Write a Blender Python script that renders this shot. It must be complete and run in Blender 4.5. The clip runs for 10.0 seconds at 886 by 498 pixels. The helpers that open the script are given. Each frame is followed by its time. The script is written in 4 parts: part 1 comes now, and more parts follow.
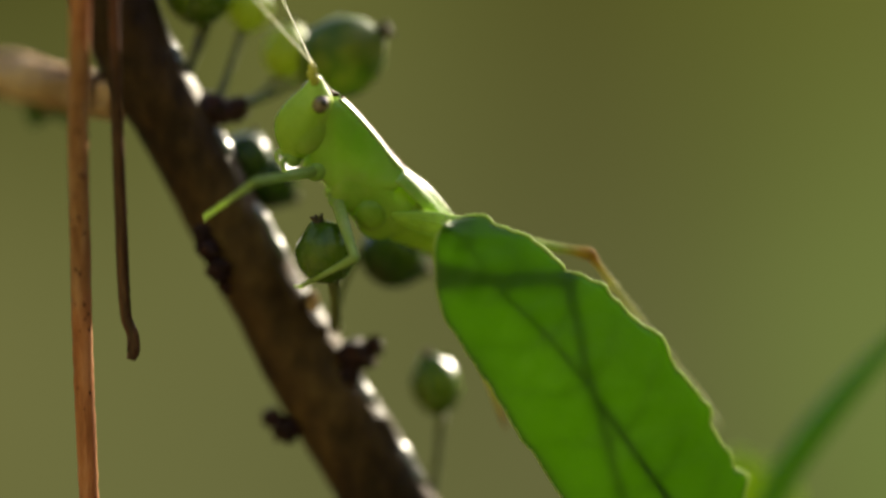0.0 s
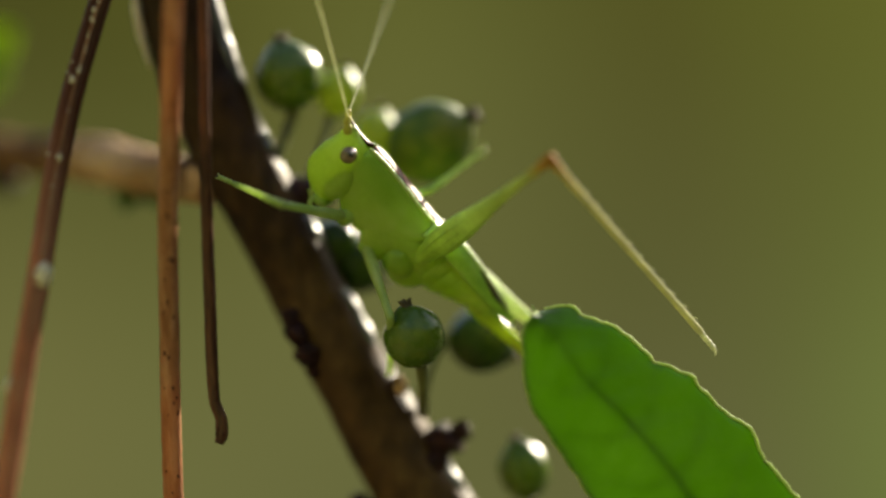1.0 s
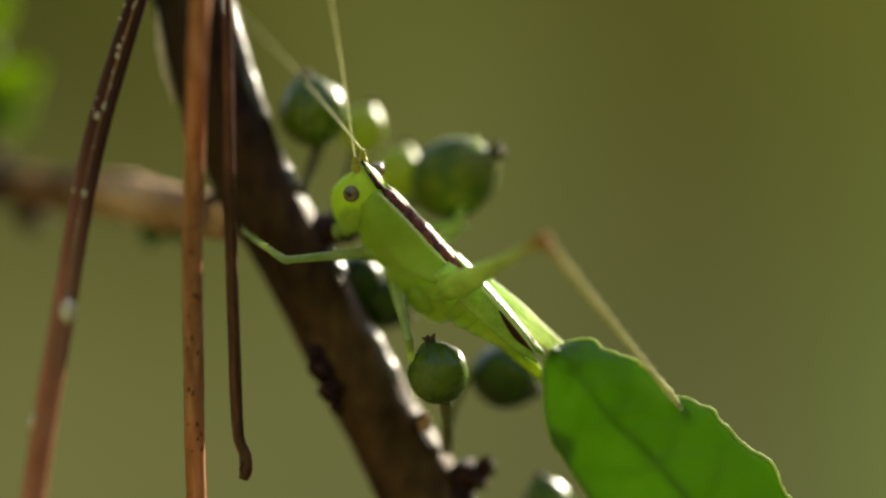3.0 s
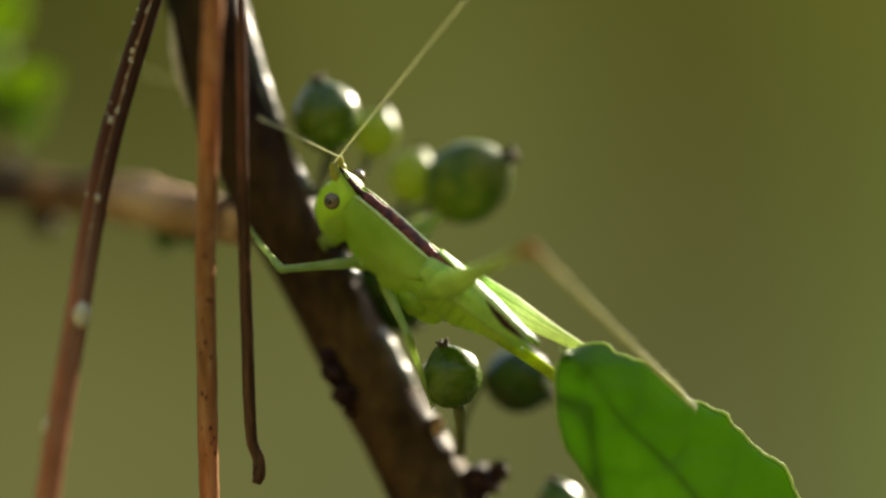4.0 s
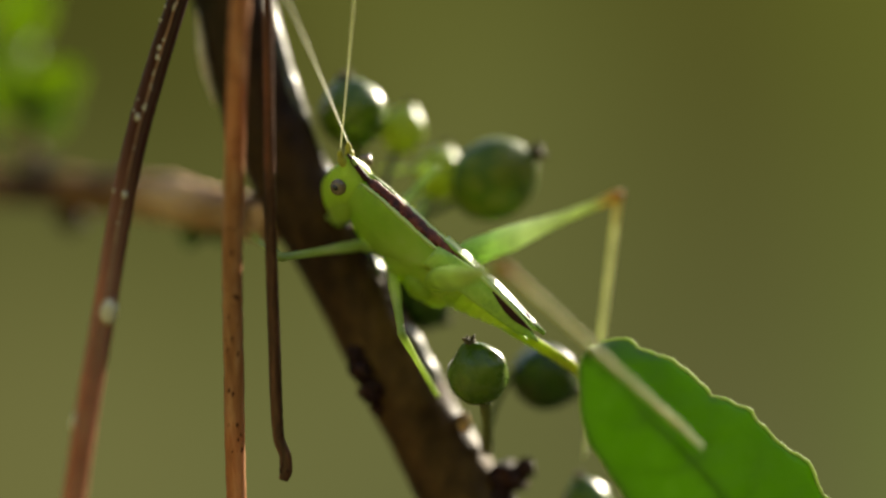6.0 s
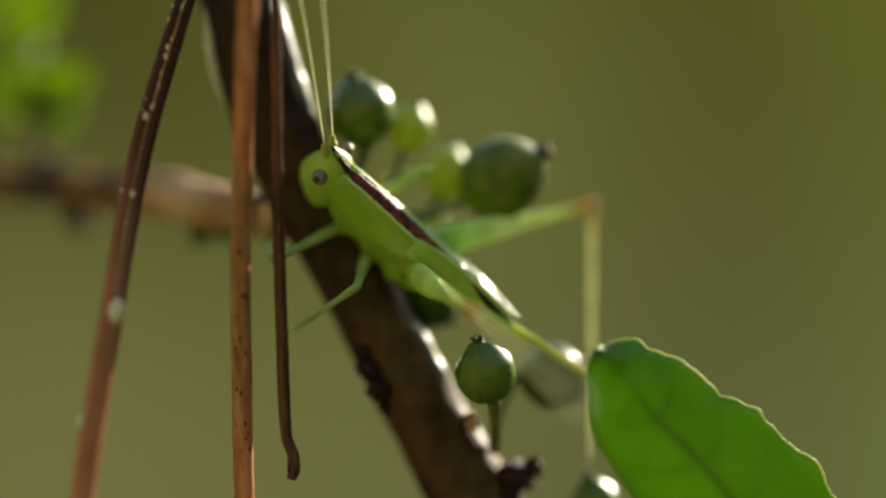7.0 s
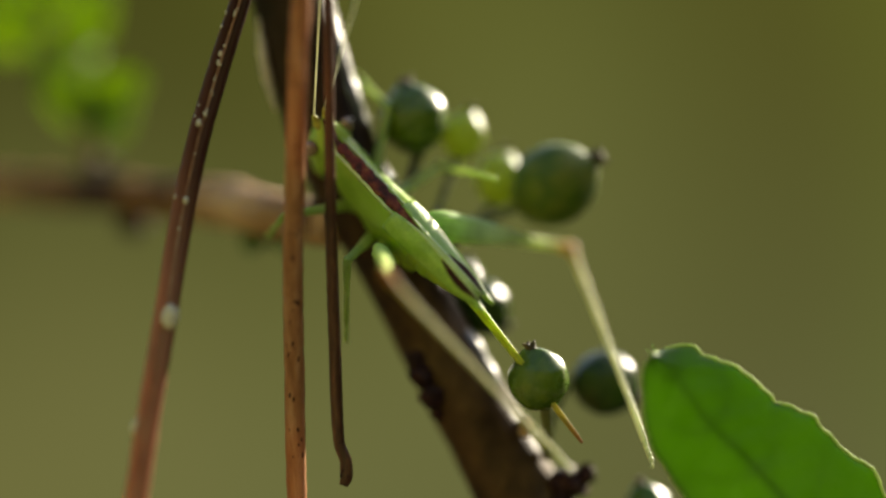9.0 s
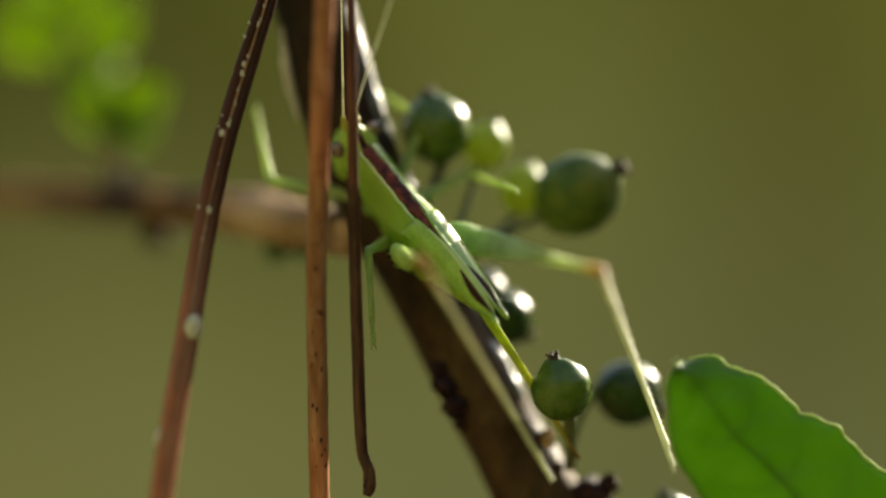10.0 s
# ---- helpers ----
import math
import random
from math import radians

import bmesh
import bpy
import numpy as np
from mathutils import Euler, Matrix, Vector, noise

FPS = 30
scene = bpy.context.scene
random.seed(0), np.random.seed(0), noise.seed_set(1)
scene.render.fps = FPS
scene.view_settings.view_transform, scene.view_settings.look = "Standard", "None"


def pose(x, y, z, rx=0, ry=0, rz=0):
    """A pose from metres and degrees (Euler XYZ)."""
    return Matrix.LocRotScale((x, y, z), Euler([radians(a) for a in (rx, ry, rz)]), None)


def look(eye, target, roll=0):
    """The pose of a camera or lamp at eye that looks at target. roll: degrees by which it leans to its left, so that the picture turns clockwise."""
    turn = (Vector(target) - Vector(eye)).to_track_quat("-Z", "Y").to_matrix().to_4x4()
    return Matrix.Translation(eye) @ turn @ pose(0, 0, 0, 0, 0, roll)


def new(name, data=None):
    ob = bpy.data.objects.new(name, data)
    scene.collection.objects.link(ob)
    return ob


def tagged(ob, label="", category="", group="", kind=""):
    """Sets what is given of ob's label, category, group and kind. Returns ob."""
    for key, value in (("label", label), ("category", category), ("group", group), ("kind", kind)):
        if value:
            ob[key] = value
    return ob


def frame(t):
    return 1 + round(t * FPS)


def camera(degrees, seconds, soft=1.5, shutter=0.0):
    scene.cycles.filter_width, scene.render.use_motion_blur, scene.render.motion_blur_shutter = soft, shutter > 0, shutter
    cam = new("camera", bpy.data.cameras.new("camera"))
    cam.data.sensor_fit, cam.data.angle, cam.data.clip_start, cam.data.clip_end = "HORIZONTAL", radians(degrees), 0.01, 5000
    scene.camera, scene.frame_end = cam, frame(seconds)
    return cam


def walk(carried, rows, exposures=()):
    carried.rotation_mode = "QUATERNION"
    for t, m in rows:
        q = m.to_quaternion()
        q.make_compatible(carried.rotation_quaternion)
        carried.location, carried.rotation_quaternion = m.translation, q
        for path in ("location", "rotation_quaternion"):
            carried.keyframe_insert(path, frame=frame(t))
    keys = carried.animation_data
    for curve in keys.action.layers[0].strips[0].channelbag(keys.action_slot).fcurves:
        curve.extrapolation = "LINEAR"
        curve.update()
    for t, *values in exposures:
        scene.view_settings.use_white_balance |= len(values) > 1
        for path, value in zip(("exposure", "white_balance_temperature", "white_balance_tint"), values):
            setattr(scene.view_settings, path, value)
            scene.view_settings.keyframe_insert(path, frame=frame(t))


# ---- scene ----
# The subject plane is ruled in units of 0.037 mm: u to the right, v down from its upper corner; d counts 0.7 mm steps beyond it.
K = 3.7e-5
DEEP = 0.7
CU, CV = 784.0, 441.0
FIELD = 20.0
DIST = K * CU / math.tan(radians(FIELD / 2))
EYE = Vector((0.0, -DIST, 0.0))


def P(u, v, d=0.0):
    """The point that lies d steps beyond (u, v) of the subject plane, along the line from the eye."""
    y = d * DEEP * 0.001
    s = (DIST + y) / DIST
    return Vector(((u - CU) * K * s, y, (CV - v) * K * s))


def glide(rows, t):
    """The values of rows (t, a, b, ...) at t, by a smooth curve that does not overshoot."""
    a = np.array(rows, float)
    x, y = a[:, 0], a[:, 1:]
    t = min(max(t, x[0]), x[-1])
    n = len(x)
    if n == 1:
        return y[0]
    h = np.diff(x)
    s = np.diff(y, axis=0) / h[:, None]
    m = np.zeros_like(y)
    m[0], m[-1] = s[0], s[-1]
    for i in range(1, n - 1):
        ok = s[i - 1] * s[i] > 0
        w1, w2 = 2 * h[i] + h[i - 1], h[i] + 2 * h[i - 1]
        with np.errstate(divide="ignore", invalid="ignore"):
            k = (w1 + w2) / (w1 / s[i - 1] + w2 / s[i])
        m[i] = np.where(ok, k, 0)
    i = min(max(int(np.searchsorted(x, t)) - 1, 0), n - 2)
    f = (t - x[i]) / h[i]
    return ((1 + 2 * f) * (1 - f) ** 2 * y[i] + f * (1 - f) ** 2 * h[i] * m[i]
            + f * f * (3 - 2 * f) * y[i + 1] + f * f * (f - 1) * h[i] * m[i + 1])


# ---- camera ----
# seconds, and how far the subject plane has slid across the picture
PAN = [
    (0.0, -253, -219), (0.1, -250, -195), (0.2, -242, -171), (0.3, -230, -150), (0.4, -217, -130), (0.5, -201, -114),
    (0.6, -182, -103), (0.7, -158, -93), (0.8, -134, -85), (0.9, -114, -77), (1.0, -97, -69), (1.2, -78, -50),
    (1.5, -69, -29), (2.0, -64, -14), (2.5, -61, -10), (4.0, -31, 2), (4.5, -12, 1), (5.0, 0, 0), (5.5, 9, -2),
    (7.0, 30, -5), (7.5, 40, -4), (8.0, 57, 0), (8.5, 91, 3), (9.0, 123, 6), (9.5, 146, 15), (10.0, 164, 24),
]
cam = camera(FIELD, 10.0, soft=2.3, shutter=0.5)
cam.data.dof.use_dof = True
cam.data.dof.focus_distance = DIST + 0.0004
cam.data.dof.aperture_fstop = 5.0
steps = [i * 0.1 for i in range(101)]
path = []
for t in steps:
    du, dv = glide(PAN, t)
    path.append((t, look(EYE, P(CU - du, CV - dv))))
walk(cam, path, exposures=[(0.0, 1.36, 7600, 5), (10.0, 1.36, 7600, 5)])

# ---- light ----
SUN_AZ, SUN_EL = 36.0, 27.0   # degrees to the right of straight ahead, and above the horizon
world = bpy.data.worlds.new("sky")
scene.world = world
world.use_nodes = True
wn = world.node_tree
wn.nodes.clear()
sky = wn.nodes.new("ShaderNodeTexSky")
sky.sky_type = "NISHITA"
sky.sun_disc = False
sky.sun_elevation = radians(SUN_EL)
sky.sun_rotation = radians(SUN_AZ)
sky.air_density = 0.6
sky.dust_density = 1.3
sky.ozone_density = 0.4
bgn = wn.nodes.new("ShaderNodeBackground")
bgn.inputs["Strength"].default_value = 0.15
won = wn.nodes.new("ShaderNodeOutputWorld")
wn.links.new(sky.outputs[0], bgn.inputs[0])
wn.links.new(bgn.outputs[0], won.inputs[0])
sun = new("sun", bpy.data.lights.new("sun", "SUN"))
sun.data.energy = 5.0
sun.data.angle = radians(0.6)
sun.data.color = (1.0, 0.95, 0.86)
sd = Vector((math.sin(radians(SUN_AZ)) * math.cos(radians(SUN_EL)), math.cos(radians(SUN_AZ)) * math.cos(radians(SUN_EL)), math.sin(radians(SUN_EL))))
sun.matrix_world = look(sd * 3.0, (0, 0, 0))


# ---- materials ----
def rgb(c):
    return (c[0], c[1], c[2], 1.0)


def material(name, colors, scale, rough=0.5, bump=0.2, fine=6.0, trans=0.0, trans_color=None, sss=0.0, stretch=(1, 1, 1),
             coat=0.0, spec=0.5, axis=None, stops=None, spots=None, sss_scale=0.0012, turn=None):
    """A procedural surface: two scales of noise through a ramp of colours, bump, and light that passes through.
    scale: features to the metre; axis: colours run along that axis of the object instead, at the stops in units of K.
    turn: (low, high, tint), the stretch of z over which the colour turns to that tint of itself."""
    m = bpy.data.materials.new(name)
    m.use_nodes = True
    t = m.node_tree
    t.nodes.clear()
    N, L = t.nodes.new, t.links.new
    out = N("ShaderNodeOutputMaterial")
    b = N("ShaderNodeBsdfPrincipled")
    co = N("ShaderNodeTexCoord")
    mp = N("ShaderNodeMapping")
    mp.inputs["Scale"].default_value = stretch
    L(co.outputs["Object"], mp.inputs[0])
    n1 = N("ShaderNodeTexNoise")
    n1.inputs["Scale"].default_value = scale
    n1.inputs["Detail"].default_value = 5
    n2 = N("ShaderNodeTexNoise")
    n2.inputs["Scale"].default_value = scale * fine
    n2.inputs["Detail"].default_value = 4
    L(mp.outputs[0], n1.inputs["Vector"])
    L(mp.outputs[0], n2.inputs["Vector"])
    mixf = N("ShaderNodeMath")
    mixf.operation = "MULTIPLY_ADD"
    mixf.inputs[1].default_value = 0.3
    L(n2.outputs[0], mixf.inputs[0])
    mul = N("ShaderNodeMath")
    mul.operation = "MULTIPLY"
    mul.inputs[1].default_value = 0.7
    L(n1.outputs[0], mul.inputs[0])
    L(mul.outputs[0], mixf.inputs[2])
    ramp = N("ShaderNodeValToRGB")
    el = ramp.color_ramp.elements
    k = len(colors)
    if axis is None:
        ps = [0.3 + 0.4 * i / max(k - 1, 1) for i in range(k)]
        L(mixf.outputs[0], ramp.inputs[0])
    else:
        lo, hi = stops[0], stops[-1]
        ps = [(s - lo) / (hi - lo) for s in stops]
        sep = N("ShaderNodeSeparateXYZ")
        L(co.outputs["Object"], sep.inputs[0])
        rng = N("ShaderNodeMapRange")
        rng.inputs["From Min"].default_value = lo * K
        rng.inputs["From Max"].default_value = hi * K
        wob = N("ShaderNodeMath")
        wob.operation = "MULTIPLY_ADD"
        wob.inputs[1].default_value = 0.12
        L(mixf.outputs[0], wob.inputs[0])
        L(sep.outputs["XYZ".index(axis)], rng.inputs[0])
        L(rng.outputs[0], wob.inputs[2])
        sub = N("ShaderNodeMath")
        sub.operation = "SUBTRACT"
        sub.inputs[1].default_value = 0.06
        L(wob.outputs[0], sub.inputs[0])
        L(sub.outputs[0], ramp.inputs[0])
    while len(el) < k:
        el.new(0.5)
    for e, p, c in zip(el, ps, colors):
        e.position, e.color = min(max(p, 0), 1), rgb(c)
    col = ramp.outputs[0]
    if axis is not None:
        var = N("ShaderNodeHueSaturation")
        vr = N("ShaderNodeMapRange")
        vr.inputs["From Min"].default_value, vr.inputs["From Max"].default_value = 0.3, 0.7
        vr.inputs["To Min"].default_value, vr.inputs["To Max"].default_value = 0.75, 1.25
        L(mixf.outputs[0], vr.inputs[0])
        L(vr.outputs[0], var.inputs["Value"])
        L(col, var.inputs["Color"])
        col = var.outputs[0]
    if spots:
        vo = N("ShaderNodeTexVoronoi")
        vo.inputs["Scale"].default_value = spots[0]
        L(mp.outputs[0], vo.inputs["Vector"])
        st = N("ShaderNodeMapRange")
        st.inputs["From Min"].default_value, st.inputs["From Max"].default_value = spots[1], spots[1] * 0.55
        L(vo.outputs["Distance"], st.inputs[0])
        mx = N("ShaderNodeMix")
        mx.data_type = "RGBA"
        L(st.outputs[0], mx.inputs[0])
        L(col, mx.inputs[6])
        mx.inputs[7].default_value = rgb(spots[2])
        col = mx.outputs[2]
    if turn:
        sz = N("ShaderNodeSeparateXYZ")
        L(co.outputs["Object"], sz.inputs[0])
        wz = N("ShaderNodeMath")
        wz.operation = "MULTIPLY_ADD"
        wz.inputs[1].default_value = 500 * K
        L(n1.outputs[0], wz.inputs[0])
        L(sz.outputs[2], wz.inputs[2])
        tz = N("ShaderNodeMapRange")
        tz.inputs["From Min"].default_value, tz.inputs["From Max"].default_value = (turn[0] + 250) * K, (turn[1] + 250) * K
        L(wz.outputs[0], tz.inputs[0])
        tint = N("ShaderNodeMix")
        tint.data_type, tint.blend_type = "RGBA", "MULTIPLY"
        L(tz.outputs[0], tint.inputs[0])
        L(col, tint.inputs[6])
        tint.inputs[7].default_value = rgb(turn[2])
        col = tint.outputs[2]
    L(col, b.inputs["Base Color"])
    rr = N("ShaderNodeMapRange")
    rr.inputs["To Min"].default_value, rr.inputs["To Max"].default_value = max(rough - 0.12, 0.03), min(rough + 0.12, 1)
    L(n2.outputs[0], rr.inputs[0])
    L(rr.outputs[0], b.inputs["Roughness"])
    b.inputs["Specular IOR Level"].default_value = spec
    if coat:
        b.inputs["Coat Weight"].default_value = coat
        b.inputs["Coat Roughness"].default_value = 0.12
    if sss:
        b.inputs["Subsurface Weight"].default_value = sss
        b.inputs["Subsurface Radius"].default_value = (0.6, 1.0, 0.25)
        b.inputs["Subsurface Scale"].default_value = sss_scale
    if bump:
        bp = N("ShaderNodeBump")
        bp.inputs["Strength"].default_value = bump
        bp.inputs["Distance"].default_value = 0.0004
        L(mixf.outputs[0], bp.inputs["Height"])
        L(bp.outputs[0], b.inputs["Normal"])
    if trans:
        tr = N("ShaderNodeBsdfTranslucent")
        if trans_color:
            tr.inputs[0].default_value = rgb(trans_color)
        else:
            L(col, tr.inputs[0])
        ms = N("ShaderNodeMixShader")
        ms.inputs[0].default_value = trans
        L(b.outputs[0], ms.inputs[1])
        L(tr.outputs[0], ms.inputs[2])
        L(ms.outputs[0], out.inputs[0])
    else:
        L(b.outputs[0], out.inputs[0])
    return m


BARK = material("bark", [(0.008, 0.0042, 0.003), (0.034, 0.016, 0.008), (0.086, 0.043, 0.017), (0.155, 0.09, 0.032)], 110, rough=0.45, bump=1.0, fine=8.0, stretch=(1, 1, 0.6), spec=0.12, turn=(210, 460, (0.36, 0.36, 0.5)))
BARK_WET = material("wet_bark", [(0.02, 0.017, 0.018), (0.05, 0.046, 0.048), (0.10, 0.097, 0.10)], 350, rough=0.36, bump=0.25, spec=1.0, coat=0.8)
BARK_PALE = material("pale_tan_bark", [(0.14, 0.066, 0.034), (0.43, 0.245, 0.13), (0.72, 0.46, 0.28)], 260, rough=0.6, bump=0.9, spec=0.3)
BARK_RED = material("reddish_bark", [(0.017, 0.00765, 0.0051), (0.085, 0.0357, 0.017), (0.289, 0.14, 0.0553), (0.51, 0.297, 0.128)], 150, rough=0.7, bump=0.9, spec=0.2)
BUD = material("bud_scales", [(0.0085, 0.0034, 0.00425), (0.0289, 0.0085, 0.00935), (0.0765, 0.0238, 0.017)], 900, rough=0.6, bump=0.8, spec=0.2)
BERRY = material("green_berry_skin", [(0.03, 0.072, 0.004), (0.065, 0.118, 0.008), (0.14, 0.19, 0.016)], 240, rough=0.27, bump=0.04, sss=0.5, spec=0.45)
# darker copy of the berry skin, with the shade on it mixed in
BERRY_SHADED = material("shaded_berry_skin", [(0.008, 0.024, 0.003), (0.018, 0.045, 0.005), (0.04, 0.06, 0.01)], 200, rough=0.2, bump=0.04, sss=0.3, spec=0.25)
BERRY_DULL = material("dull_berry_skin", [(0.018, 0.052, 0.005), (0.075, 0.12, 0.012), (0.20, 0.20, 0.028)], 190, rough=0.5, bump=0.2, fine=3.0, sss=0.3, spec=0.25)
BERRY_PALE = material("pale_berry_skin", [(0.13, 0.19, 0.024), (0.22, 0.29, 0.04), (0.33, 0.38, 0.08)], 350, rough=0.42, bump=0.05, trans=0.4, trans_color=(0.5, 0.58, 0.1))
STALK = material("stalk_skin", [(0.05, 0.045, 0.018), (0.11, 0.11, 0.035), (0.18, 0.19, 0.06)], 700, rough=0.5, bump=0.3)
SCAPE = material("scape_skin", [(0.4, 0.38, 0.06), (0.55, 0.5, 0.1)], 900, rough=0.45, bump=0.2, spec=0.3)
CALYX = material("dry_calyx", [(0.022, 0.014, 0.007), (0.06, 0.04, 0.018), (0.13, 0.075, 0.035)], 1200, rough=0.7, bump=0.6)
LEAF = material("leaf_blade", [(0.0324, 0.09, 0.0126), (0.0675, 0.144, 0.0234), (0.117, 0.211, 0.0405)], 150, rough=0.4, bump=0.5, trans=0.48, trans_color=(0.215, 0.41, 0.024))
VEIN = material("leaf_vein", [(0.06, 0.14, 0.015), (0.10, 0.2, 0.03)], 500, rough=0.5, bump=0.2, trans=0.5, trans_color=(0.26, 0.5, 0.03))
RIM = material("leaf_margin", [(0.38, 0.50, 0.12), (0.55, 0.66, 0.26)], 500, rough=0.6, bump=0.2, trans=0.5, spec=0.08)
NEEDLE = material("dry_needle", [(0.27, 0.10, 0.040), (0.47, 0.20, 0.088), (0.66, 0.36, 0.19)], 300, rough=0.5, bump=0.5, stretch=(6, 6, 0.6), trans=0.28, spec=0.3, spots=(1900, 0.08, (0.03, 0.012, 0.01)))
NEEDLE_DARK = material("dark_needle", [(0.024, 0.0088, 0.0064), (0.08, 0.0256, 0.0144), (0.208, 0.08, 0.04)], 300, rough=0.4, bump=0.5, stretch=(6, 6, 0.6), trans=0.1, spec=0.35)
NEEDLE_EDGE = material("needle_ridge", [(0.12, 0.045, 0.025), (0.4, 0.2, 0.11), (0.66, 0.42, 0.26)], 400, rough=0.5, bump=0.3, stretch=(4, 4, 0.5), spec=0.3)
# upper ends darker: their damp and shade are put into the colour
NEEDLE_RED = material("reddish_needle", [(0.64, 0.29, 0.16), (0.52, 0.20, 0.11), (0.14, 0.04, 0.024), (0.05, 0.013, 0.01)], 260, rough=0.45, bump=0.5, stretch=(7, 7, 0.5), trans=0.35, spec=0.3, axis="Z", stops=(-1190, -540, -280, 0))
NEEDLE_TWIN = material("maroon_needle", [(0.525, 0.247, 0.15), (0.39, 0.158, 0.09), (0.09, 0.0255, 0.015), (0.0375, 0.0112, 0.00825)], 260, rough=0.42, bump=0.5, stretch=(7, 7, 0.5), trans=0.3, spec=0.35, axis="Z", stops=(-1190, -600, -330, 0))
RESIN = material("pale_fleck", [(0.54, 0.45, 0.324), (0.756, 0.666, 0.522)], 900, rough=0.6, bump=0.5)
G1, G2, G3 = (0.42, 0.59, 0.08), (0.57, 0.74, 0.13), (0.72, 0.84, 0.28)
SKIN = material("insect_skin", [G1, G2, G3], 500, rough=0.36, bump=0.3, trans=0.55, trans_color=(0.62, 0.80, 0.11), sss=0.25, sss_scale=0.0015, spots=(4200, 0.16, (0.6, 0.76, 0.2)))
HEAD_SKIN = material("head_skin", [(0.34, 0.50, 0.06), (0.47, 0.64, 0.10), (0.62, 0.75, 0.2)], 420, rough=0.36, bump=0.3, trans=0.42, trans_color=(0.58, 0.76, 0.10), sss=0.2, spots=(4200, 0.16, (0.6, 0.74, 0.2)))
ABDOMEN = material("abdomen_skin", [(0.24, 0.41, 0.03), (0.38, 0.56, 0.06), (0.56, 0.68, 0.13)], 420, rough=0.36, bump=0.35, trans=0.3, trans_color=(0.5, 0.62, 0.05), sss=0.2, sss_scale=0.001, spots=(4200, 0.16, (0.5, 0.66, 0.16)))
SHELL = material("pronotum_skin", [(0.33, 0.53, 0.06), G2, (0.74, 0.86, 0.28)], 220, rough=0.33, bump=0.25, coat=0.5, trans=0.6, trans_color=(0.66, 0.84, 0.12), spots=(3600, 0.16, (0.62, 0.78, 0.22)))
SKIN_PALE = material("pale_insect_skin", [(0.3, 0.5, 0.08), (0.42, 0.6, 0.16)], 500, rough=0.35, bump=0.1, trans=0.3, trans_color=(0.5, 0.7, 0.1))
STRIPE = material("brown_stripe", [(0.018, 0.005, 0.004), (0.06, 0.011, 0.007), (0.19, 0.032, 0.014), (0.30, 0.13, 0.03)], 1500, rough=0.5, bump=0.4, spec=0.3)
PALE_LINE = material("pale_line", [(0.46, 0.62, 0.16), (0.6, 0.72, 0.3)], 900, rough=0.38, bump=0.2, spec=1.0, coat=0.6)
WING = material("wing_pad", [(0.22, 0.42, 0.03), (0.36, 0.58, 0.05), (0.50, 0.68, 0.12)], 600, rough=0.4, bump=0.3, trans=0.2, coat=0.5, spec=1.0)
DARK = material("dark_mark", [(0.02, 0.007, 0.006), (0.07, 0.018, 0.012)], 900, rough=0.55, bump=0.1, spec=0.15)
EYE_MAT = material("compound_eye", [(0.09, 0.055, 0.035), (0.2, 0.13, 0.08), (0.36, 0.27, 0.18)], 1500, rough=0.15, bump=0.05, coat=0.6)
PUPIL = material("eye_spot", [(0.008, 0.006, 0.006), (0.02, 0.014, 0.012)], 1500, rough=0.12, bump=0.0, coat=0.8)
FEMUR = material("femur_skin", [(0.48, 0.70, 0.2), (0.56, 0.76, 0.3), (0.72, 0.82, 0.5), (0.64, 0.73, 0.3), (0.64, 0.44, 0.10), (0.52, 0.17, 0.03)], 600, rough=0.5, bump=0.15, trans=0.5, spec=0.25, axis="X", stops=(0, 55, 140, 285, 328, 366))
# near hind leg: greener, with shade put into darker copies of FEMUR and TIBIA
FEMUR_GREEN_SHADED = material("shaded_green_femur_skin", [(0.36, 0.54, 0.08), (0.50, 0.68, 0.18), (0.48, 0.55, 0.16), (0.46, 0.28, 0.06), (0.42, 0.13, 0.025)], 600, rough=0.7, bump=0.25, trans=0.14, spec=0.08, axis="X", stops=(30, 130, 285, 328, 366))
TIBIA_SHADED = material("shaded_tibia_skin", [(0.48, 0.17, 0.03), (0.56, 0.44, 0.15), (0.60, 0.57, 0.27), (0.62, 0.62, 0.34)], 600, rough=0.6, bump=0.15, trans=0.25, spec=0.2, axis="X", stops=(0, 30, 90, 470))
TIBIA = material("tibia_skin", [(0.494, 0.171, 0.0285), (0.627, 0.532, 0.209), (0.684, 0.674, 0.38), (0.712, 0.731, 0.475)], 600, rough=0.4, bump=0.15, trans=0.4, spec=0.6, axis="X", stops=(0, 16, 70, 470))
LEG = material("leg_skin", [(0.42, 0.55, 0.14), (0.54, 0.67, 0.24), (0.66, 0.74, 0.34)], 600, rough=0.38, bump=0.1, trans=0.55)
OVI = material("ovipositor_skin", [(0.5, 0.64, 0.06), (0.6, 0.68, 0.08), (0.62, 0.56, 0.12), (0.32, 0.13, 0.05)], 600, rough=0.35, bump=0.1, trans=0.45, axis="X", stops=(0, 90, 260, 338))
THREAD = material("antenna_skin", [(0.76, 0.76, 0.5), (0.9, 0.9, 0.68)], 600, rough=0.4, bump=0.0, trans=0.4, spec=0.6)
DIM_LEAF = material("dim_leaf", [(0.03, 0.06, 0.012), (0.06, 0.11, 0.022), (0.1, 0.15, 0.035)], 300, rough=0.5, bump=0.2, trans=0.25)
FAR_LEAF = material("far_leaf", [(0.051, 0.119, 0.0102), (0.102, 0.187, 0.0213), (0.17, 0.255, 0.034)], 120, rough=0.45, bump=0.2, trans=0.40, trans_color=(0.48, 0.65, 0.06))


